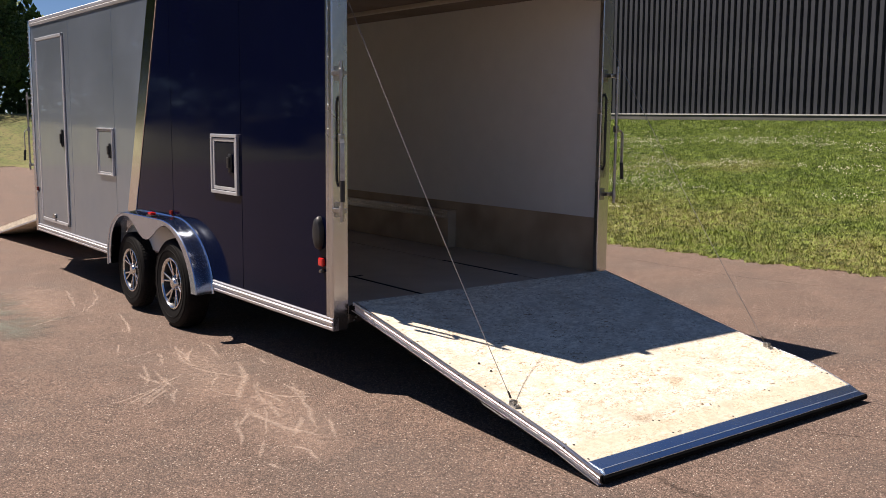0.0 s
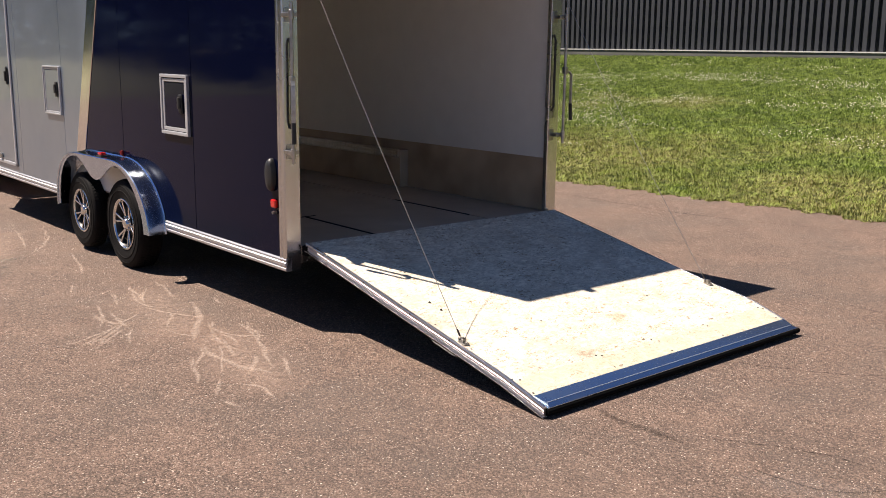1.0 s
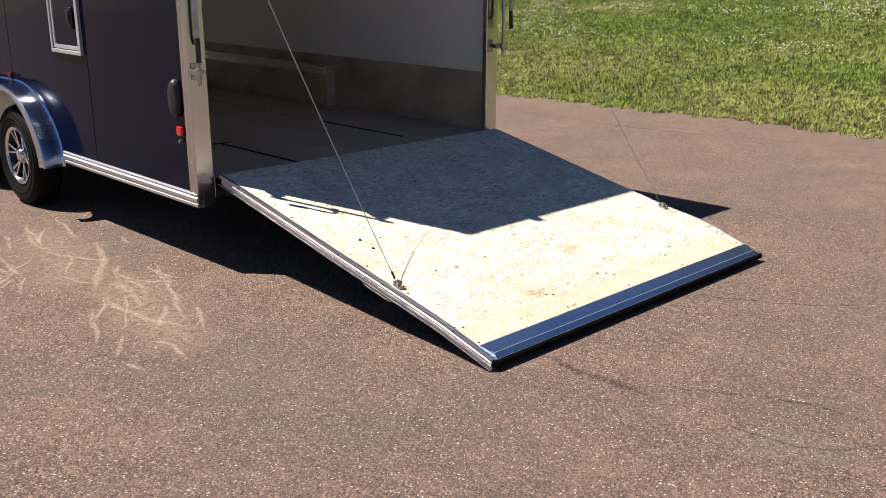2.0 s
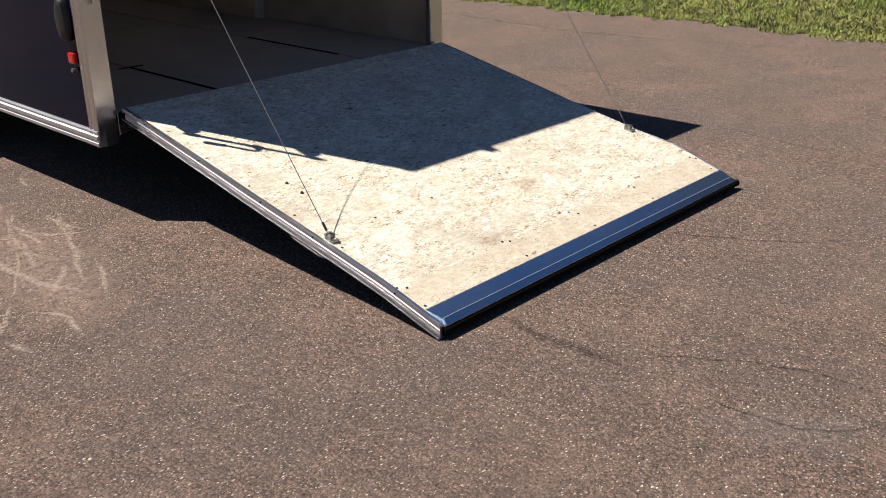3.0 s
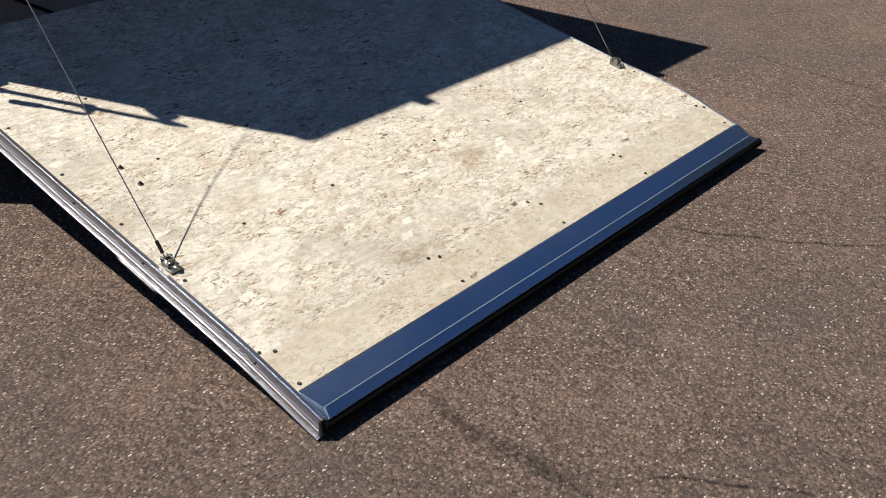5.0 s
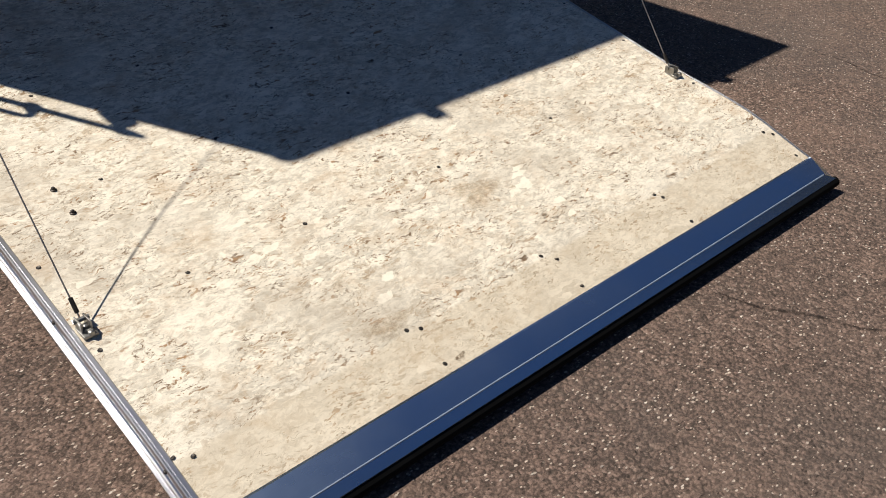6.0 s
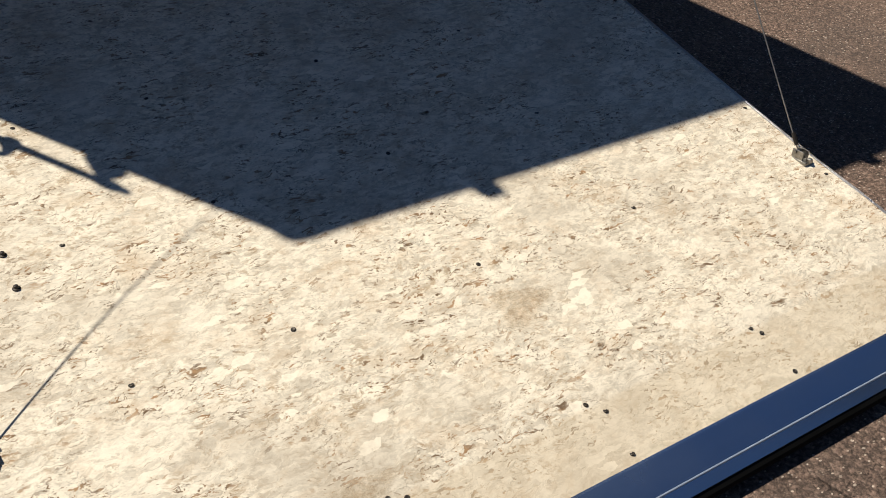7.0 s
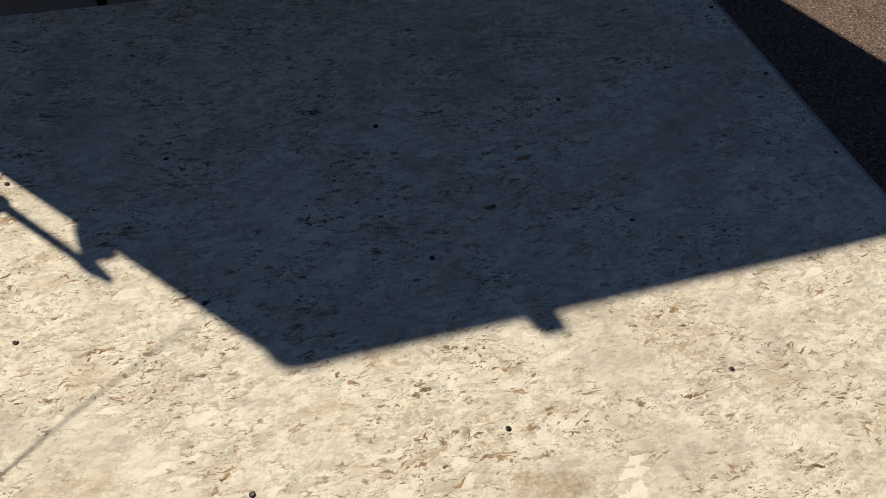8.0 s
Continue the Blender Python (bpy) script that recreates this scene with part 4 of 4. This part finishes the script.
    rows += [(x, y) for x in (0.387, 0.684, 1.101, 1.526) for y in (-0.55, -0.91, -1.276)]
    for i, (x, y) in enumerate(rows):
        ob = new("screw", me)
        ob.parent = r
        ob.matrix_basis = pose(x + random.uniform(-0.006, 0.006), y + random.uniform(-0.006, 0.006), 0, -13, 0, 40 * i)
        ob.location.z = deck_z(ob.location.y)
    bm = bmesh.new()
    lathe(bm, [(0.004, -0.004), (0.004, 0.001), (0.002, 0.002)], 8, "z")
    me = finish("rivet_head", bm, M_SCREW)
    for y in (-0.2, -0.576, -0.959, -1.252, -1.661):
        ob = new("screw", me.copy())
        ob.data.name = "screw_head"
        ob.parent = left
        ob.location = (0.1035, y, deck_z(y) - 0.001)
    # knots and dark chips in the face of the board
    rnd = random.Random(31)
    for x, y, a, b, turn, mat in ((0.727, -1.757, 0.017, 0.008, 20, M_KNOT), (1.207, -1.550, 0.016, 0.007, 35, M_KNOT), (1.225, -1.572, 0.010, 0.006, -20, M_KNOT), (1.267, -1.612, 0.014, 0.018, 10, M_TAN), (1.12, -1.40, 0.075, 0.045, 15, M_TAN),
                                  (0.636, -1.466, 0.03, 0.012, 40, M_TAN), (1.257, -0.819, 0.014, 0.009, 0, M_KNOT), (0.45, -0.737, 0.05, 0.02, 30, M_TAN), (0.65, -1.62, 0.06, 0.03, 0, M_TAN)):
        bm = bmesh.new()
        lay = bm.verts.layers.float.new("edge")
        rings = []
        for q, e in ((1.0, 0.0), (0.75, 0.7), (0.4, 1.0)):
            ring = []
            for k in range(18):
                w = 2 * math.pi * k / 18
                wob = 1 + 0.25 * math.sin(3 * w + turn) + rnd.uniform(-0.12, 0.12)
                u, v = a * q * wob * math.cos(w), b * q * wob * math.sin(w)
                c, d = math.cos(radians(turn)), math.sin(radians(turn))
                px, py = x + u * c - v * d, y + u * d + v * c
                vert = bm.verts.new((px, py, deck_z(py) + 0.0007))
                vert[lay] = e
                ring.append(vert)
            rings.append(ring)
        for p, q in zip(rings, rings[1:]):
            for k in range(18):
                bm.faces.new((p[k], p[(k + 1) % 18], q[(k + 1) % 18], q[k]))
        bm.faces.new(rings[-1])
        part("knot" if mat is M_KNOT else "stain", bm, mat, r)
    # D-ring studs
    for y in (-0.896, -0.986):
        bm = bmesh.new()
        z = deck_z(y)
        lathe(bm, [(0.0075, z - 0.001), (0.0075, z + 0.0015), (0.005, z + 0.003), (0.0042, z + 0.007), (0.0025, z + 0.008)], 14, "z", (0.278, y, 0))
        part("stud", bm, M_SCREW, r, "dark bolt head standing up")
    # stay cables with their brackets
    for x, y, tx, s in ((0.140, -1.304, 0.105, 1), (2.050, -1.308, W - 0.105, -1)):
        z = deck_z(y)
        bm = bmesh.new()
        box(bm, x - 0.012, x + 0.018, y - 0.026, y + 0.022, z - 0.004, z + 0.004, 0.0015)
        for yy in (y - 0.022, y + 0.004):
            lathe(bm, [(0.0075, z + 0.003), (0.0075, z + 0.010), (0.004, z + 0.012)], 6, "z", (x + 0.006, yy, 0))
        box(bm, x - 0.009, x - 0.005, y - 0.012, y + 0.021, z, z + 0.026, 0.001)
        box(bm, x + 0.010, x + 0.014, y - 0.012, y + 0.021, z, z + 0.026, 0.001)
        tube(bm, [(x - 0.014, y + 0.012, z + 0.020), (x + 0.019, y + 0.012, z + 0.020)], 0.005, 8)
        br = part("cable_bracket", bm, M_DULL, r, "zinc cable bracket bolted to the deck")
        foot, top = Vector((x + 0.002, y + 0.014, z + 0.021)), Vector((tx, 0.0, 2.09))
        d = (top - foot).normalized()
        part("ferrule", tube(bmesh.new(), [foot + d * 0.012, foot + d * 0.045], 0.0048, 8), M_SCREW, br)
        pts = [foot + (top - foot) * (k / 10) - Vector((0, 0, 0.03 * math.sin(math.pi * k / 10))) for k in range(11)]
        part("stay_cable", tube(bmesh.new(), pts, 0.0017, 8), M_CABLE, r, "thin steel stay cable")
    # the door hangs a little askew and its free edge has lifted before the lip
    lift = lambda x, y: 0.012 * min(max((x - 1.2) / 0.85, 0), 1) ** 2 * math.exp(-((y + 1.54) / 0.17) ** 2)
    for ob in (r, *r.children_recursive):
        if ob.data.name.startswith("screw"):
            ob.location.z += lift(ob.location.x, ob.location.y)
            ob.location.y -= 0.006 * (ob.location.x - 1.07) * min(max(-ob.location.y / 1.8, 0), 1)
        else:
            for v in ob.data.vertices:
                v.co.z += lift(v.co.x, v.co.y)
                v.co.y -= 0.006 * (v.co.x - 1.07) * min(max(-v.co.y / 1.8, 0), 1)
    return r


ramp_door = ramp()


def front_ramp():
    z = lambda y: 0.545 - 0.17 * (y - 6.40)
    ys = [6.38 + 0.2 * k for k in range(18)]
    bm = bmesh.new()
    sweep(bm, [[(0.30, y, z(y)), (1.83, y, z(y)), (1.83, y, max(z(y) - 0.075, 0.002)), (0.30, y, max(z(y) - 0.075, 0.002))] for y in ys])
    f = part("front_ramp", bm, M_OSB, trailer, "lowered front ramp of pale strand board")
    f.matrix_basis = LEVEL
    for x0, x1 in ((0.296, 0.299), (1.831, 1.834)):
        part("edge_rail", sweep(bmesh.new(), [[(x0, y, max(z(y) - 0.060, 0.006)), (x1, y, max(z(y) - 0.060, 0.006)), (x1, y, max(z(y) - 0.080, 0.002)), (x0, y, max(z(y) - 0.080, 0.002))] for y in ys]), M_SILL, f)


front_ramp()


# ---- marks on the asphalt ----
def ribbon(name, line, width, material, z, label, wobble=0.0, seed=0):
    """A thin film along a line on the ground, fading to nothing at its edges."""
    rnd = random.Random(seed)
    pts = []
    for (x0, y0), (x1, y1) in zip(line, line[1:]):
        k = max(int(math.hypot(x1 - x0, y1 - y0) / 0.04), 2)
        pts += [(x0 + (x1 - x0) * i / k, y0 + (y1 - y0) * i / k) for i in range(k)]
    pts.append(line[-1])
    bm = bmesh.new()
    lay = bm.verts.layers.float.new("edge")
    rows = []
    for i, (x, y) in enumerate(pts):
        a, b = pts[max(i - 1, 0)], pts[min(i + 1, len(pts) - 1)]
        d = Vector((b[0] - a[0], b[1] - a[1])).normalized()
        x += wobble * noise.noise((x * 6, y * 6, seed))
        y += wobble * noise.noise((x * 6, y * 6, seed + 9.5))
        end = min(i, len(pts) - 1 - i) / max(len(pts) * 0.25, 1)
        w = width * (0.35 + 0.65 * min(end, 1)) * rnd.uniform(0.7, 1.3)
        row = []
        for u in (-1, -0.45, 0, 0.45, 1):
            v = bm.verts.new((x - d.y * w * u, y + d.x * w * u, z))
            v[lay] = (1 - abs(u)) * min(end * 1.4, 1)
            row.append(v)
        rows.append(row)
    for a, b in zip(rows, rows[1:]):
        for k in range(4):
            bm.faces.new((a[k], a[k + 1], b[k + 1], b[k]))
    me = bpy.data.meshes.new(name)
    bm.to_mesh(me)
    bm.free()
    me.materials.append(material)
    return tagged(new(name, me), label, "ground mark", kind="stuff")


def marks():
    chalk = "pale chalky scuff on the asphalt"
    strokes = [[(-0.14, 0.91), (-0.21, 0.71), (-0.3, 0.47), (-0.42, 0.28), (-0.53, 0.09)], [(-0.36, 0.16), (-0.34, 0.05), (-0.34, -0.07)], [(-0.1, 0.35), (-0.19, 0.07), (-0.28, -0.19), (-0.35, -0.35), (-0.43, -0.61)],
            [(-0.55, 0.01), (-0.56, -0.18), (-0.54, -0.28), (-0.54, -0.41), (-0.5, -0.53), (-0.47, -0.66)], [(-0.67, -0.64), (-0.63, -0.7), (-0.61, -0.79), (-0.64, -0.97)], [(-0.28, 1.54), (-0.33, 1.3), (-0.38, 1.05)],
            [(-0.63, 1.01), (-0.66, 0.78), (-0.7, 0.51)], [(-0.34, 0.81), (-0.41, 0.61), (-0.54, 0.41)], [(-0.09, 1.57), (-0.13, 1.32), (-0.2, 1.02)],
            [(0.0, 4.12), (-0.08, 3.71), (-0.24, 3.32), (-0.43, 3.01)], [(-0.22, 4.21), (-0.29, 3.72), (-0.42, 3.19)], [(-0.65, -0.14), (-0.73, -0.35), (-0.82, -0.57)],
            [(-0.51, -0.02), (-0.6, -0.17), (-0.73, -0.31)], [(-0.62, 1.2), (-0.71, 0.89), (-0.81, 0.66)], [(-0.16, 0.1), (-0.24, -0.09)],
            [(0.01, 0.94), (-0.04, 0.73)], [(-0.19, 2.88), (-0.29, 2.42), (-0.4, 2.02)], [(-0.83, -0.8), (-0.83, -0.9), (-0.81, -0.96)]]
    for i, line in enumerate(strokes):
        ribbon("chalk_mark", line, 0.023 if i in (0, 3) else 0.014, M_CHALK, 0.003, chalk, 0.02, i)
    rnd = random.Random(21)
    for i in range(30):
        x, y = rnd.uniform(-0.75, -0.12), rnd.uniform(-0.75, 4.6) if i % 3 == 0 else rnd.uniform(-0.6, 1.5)
        a, bend, line = math.radians(rnd.gauss(245, 16)), rnd.gauss(0, 0.10), []
        for k in range(rnd.randint(4, 8)):
            line.append((x, y))
            x, y, a = x + 0.085 * math.cos(a), y + 0.085 * math.sin(a), a + bend
        ribbon("chalk_mark", line, rnd.uniform(0.008, 0.015), M_CHALK, 0.0032, chalk, 0.015, 100 + i)
    for i, line in enumerate(([(-0.25, 1.5), (-0.4, 0.8), (-0.55, 0.1)], [(-0.35, 0.3), (-0.5, -0.4), (-0.55, -0.9)], [(-0.4, 4.6), (-0.6, 3.6), (-0.7, 2.8)])):
        ribbon("dust_patch", line, 0.26, M_DUST, 0.0026, "pale pinkish dust spread over the asphalt", 0.05, 140 + i)
    ribbon("stain", [(-1.12, 4.9), (-1.08, 3.9), (-1.06, 3.0), (-0.98, 2.25)], 0.46, M_STAIN, 0.0022, "grey-green patch on the asphalt", 0.05, 40)
    ribbon("dust_patch", [(0.24, -2.66), (0.29, -2.80), (0.38, -2.98), (0.55, -3.06)], 0.12, M_GREY_DUST, 0.0026, "pale grey dust in the pores of the asphalt", 0.06, 160)
    cracks = [[(1.26, -1.84), (1.42, -1.94), (1.50, -2.12), (1.55, -2.24), (1.62, -2.34), (1.73, -2.46), (1.84, -2.56)], [(0.40, -2.38), (0.47, -2.465), (0.54, -2.54), (0.61, -2.66), (0.67, -2.81), (0.69, -3.0)], [(0.345, -2.63), (0.34, -2.78), (0.35, -2.91), (0.44, -3.03), (0.55, -3.11)],
              [(5.45, 3.4), (5.37, 2.88), (5.23, 1.43), (5.30, 0.54), (5.53, -0.2), (5.7, -0.9)], [(3.06, -1.22), (2.96, -1.78), (2.93, -2.17)], [(3.50, 0.51), (3.64, 0.53), (3.76, 0.56)]]
    for i, line in enumerate(cracks):
        ribbon("crack", line, 0.014 if i == 3 else 0.006, M_CRACK, 0.0024, "thin dark crack in the asphalt", 0.03, 60 + i)
    ribbon("dark_smear", [(0.37, -1.87), (0.35, -2.07), (0.335, -2.27), (0.35, -2.42)], 0.022, M_SMEAR, 0.0024, "dark smear on the asphalt", 0.03, 80)


marks()

# ---- lawn cover ----
def tufts():
    rnd = np.random.default_rng(4)
    n = 1000000
    x = 6.1 + 11.1 * rnd.random(n)
    y = -1.5 + 17.5 * rnd.random(n)
    brink = 6.3 + 0.06 * np.sin(0.9 * y + 0.6) + 0.05 * np.sin(2.7 * y) + 0.06 * np.sin(y * 11) + 0.05 * np.sin(y * 29) - 0.09
    x, y = x[x > brink], y[x > brink]
    n = len(x)
    u = np.clip((x - 6.3) / 10.9, 0, 1)
    z = (1.61 + 0.0105 * (y - 6.0)) * (u * (0.9 + 0.1 * u)) + 0.001
    clump = np.sin(x * 3.1 + 2 * np.sin(y * 1.7)) + np.sin(y * 4.3 + 2 * np.sin(x * 2.3)) + np.sin(x * 9.1 - y * 7.3)
    h = (0.015 + 0.004 * clump + 0.034 * rnd.random(n) ** 3).clip(0.006, 0.06)
    a, l, w = rnd.random(n) * 6.283, 0.008 + 0.028 * rnd.random(n), 0.003 + 0.008 * rnd.random(n) ** 2
    c, s = np.cos(a), np.sin(a)
    v = np.empty((n, 3, 3))
    v[:, 0] = np.stack((x - s * w, y + c * w, z), 1)
    v[:, 1] = np.stack((x + s * w, y - c * w, z), 1)
    v[:, 2] = np.stack((x + c * l, y + s * l, z + h), 1)
    v, f = v.reshape(-1, 3), np.arange(3 * n).reshape(-1, 3)
    me = bpy.data.meshes.new("grass")
    me.from_pydata(v, [], f)
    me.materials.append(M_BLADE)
    tagged(new("grass", me), "short mown grass blades on the bank", "grass", kind="stuff")
    v, f = [], []
    for _ in range(60000):
        x, y = 6.5 + 10.4 * rnd.random(), -2.0 + 20.0 * rnd.random()
        band = noise.noise((x * 0.6, y * 0.22, 8)) + 0.5 * noise.noise((x * 1.3, y * 0.9, 2)) + 0.45 * noise.noise((x * 3.5, y * 3.5, 5))
        if 0.8 * band + 0.10 - 0.045 * abs(x - 12.8) < 0.10 + 0.5 * rnd.random():
            continue
        z, r = bank(x, y) + 0.01 + 0.025 * rnd.random(), 0.007 + 0.006 * rnd.random()
        i = len(v)
        v += [(x + r, y, z), (x, y + r, z), (x - r, y, z), (x, y - r, z), (x, y, z + r * 0.9), (x, y, z - r * 0.9)]
        f += [(i, i + 1, i + 4), (i + 1, i + 2, i + 4), (i + 2, i + 3, i + 4), (i + 3, i, i + 4), (i + 1, i, i + 5), (i + 2, i + 1, i + 5), (i + 3, i + 2, i + 5), (i, i + 3, i + 5)]
    me = bpy.data.meshes.new("clover")
    me.from_pydata(v, [], f)
    me.materials.append(M_CLOVER)
    tagged(new("clover", me), "small white clover heads scattered in the lawn", "clover", kind="stuff")


tufts()


# ---- trees ----
def tree(height, seed):
    rnd = random.Random(seed)
    t = thing("tree", "dark green leafy tree beyond the yard", "tree", group="trees round the yard")
    bm = bmesh.new()
    h = height
    tube(bm, [(0, 0, -0.3), (0.05, 0, h * 0.1), (0.1, 0.08, h * 0.3), (0.0, 0.1, h * 0.6)], 0.02 * h, 10)
    for v in bm.verts:
        k = 1 - 0.75 * max(v.co.z, 0) / (0.6 * h)
        v.co.x, v.co.y = v.co.x * k + 0.05, v.co.y * k
    tips = []
    for k in range(16):
        a, z0 = k * 2.4 + rnd.random(), h * rnd.uniform(0.12, 0.58)
        reach = h * rnd.uniform(0.16, 0.30)
        end = Vector((math.cos(a) * reach, math.sin(a) * reach, z0 + h * rnd.uniform(0.06, 0.26)))
        mid = Vector((end.x * 0.45, end.y * 0.45, z0 + (end.z - z0) * 0.3))
        tube(bm, [(0.03, 0, z0), mid, end], 0.004 * h, 6)
        tips += [end, mid * 0.4 + end * 0.6]
    tips += [Vector((rnd.uniform(-1, 1) * 0.1 * h, rnd.uniform(-1, 1) * 0.1 * h, h * rnd.uniform(0.65, 0.95))) for _ in range(10)]
    part("trunk", bm, M_BARK, t)
    v, f = [], []
    for c in tips:
        rad = h * rnd.uniform(0.07, 0.13)
        for _ in range(620):
            d = Vector((rnd.gauss(0, 1), rnd.gauss(0, 1), rnd.gauss(0, 0.8))).normalized() * rad * rnd.random() ** 0.5
            p = c + d
            s = 0.0075 * h * rnd.uniform(0.6, 1.3)
            u = Vector((rnd.gauss(0, 1), rnd.gauss(0, 1), rnd.gauss(0, 1))).normalized()
            w = u.cross(Vector((rnd.gauss(0, 1), rnd.gauss(0, 1), rnd.gauss(0, 1)))).normalized()
            i = len(v)
            v += [tuple(p - u * s), tuple(p + w * s * 0.55), tuple(p + u * s), tuple(p - w * s * 0.55)]
            f.append((i, i + 1, i + 2, i + 3))
    me = bpy.data.meshes.new("crown")
    me.from_pydata(v, [], f)
    me.materials.append(M_LEAF)
    ob = new("crown", me)
    ob.parent = t
    return t


def woods():
    kinds = [tree(13.0, 1), tree(16.0, 2), tree(10.5, 3)]
    spots = [(6.6, 50, 0), (8.3, 53, 1), (8.6, 60, 2), (5.5, 56, 1), (3.0, 51, 2), (9.3, 49.0, 2)]
    rnd = random.Random(5)
    for i in range(30):
        spots.append((1.0 - 2.6 * i + rnd.uniform(-1, 1), 54 - 0.45 * i + rnd.uniform(-3, 3), i % 3))
    for i in range(14):
        spots.append((-70 + rnd.uniform(-6, 5), -42 + 6 * i + rnd.uniform(-1.5, 1.5), i % 3))
    used = set()
    for x, y, k in spots:
        m = pose(x, y, far_bank(y) if x > -40 and y > 30 else 0.0, 0, 0, rnd.uniform(0, 360))
        if k in used:
            copy_thing(kinds[k], m)
        else:
            used.add(k)
            kinds[k].matrix_basis = m


def thicket():
    """The dense undergrowth that closes the wood's edge."""
    rnd = np.random.default_rng(12)
    v, f = [], []
    for _ in range(42000):
        x = -85 + 99.3 * rnd.random()
        top = 10.5 - 1.6 * max(x - 11.8, 0) + 2.5 * noise.noise((x * 0.16, 0, 0)) + 1.5 * noise.noise((x * 0.6, 3, 0))
        y, z = 57 + 4 * rnd.random() - 0.004 * (x - 10) ** 2 * 0.5, 1.2 + top * rnd.random() ** 0.8
        u = Vector(rnd.normal(size=3)).normalized()
        w = u.cross(Vector(rnd.normal(size=3))).normalized()
        s, p, i = 0.20 + 0.25 * rnd.random(), Vector((x, y, z)), len(v)
        v += [tuple(p - u * s), tuple(p + w * s * 0.6), tuple(p + u * s), tuple(p - w * s * 0.6)]
        f.append((i, i + 1, i + 2, i + 3))
    me = bpy.data.meshes.new("thicket")
    me.from_pydata(v, [], f)
    me.materials.append(M_LEAF)
    tagged(new("thicket", me), "dense dark green undergrowth at the wood's edge", "bushes", kind="stuff")


woods()
thicket()
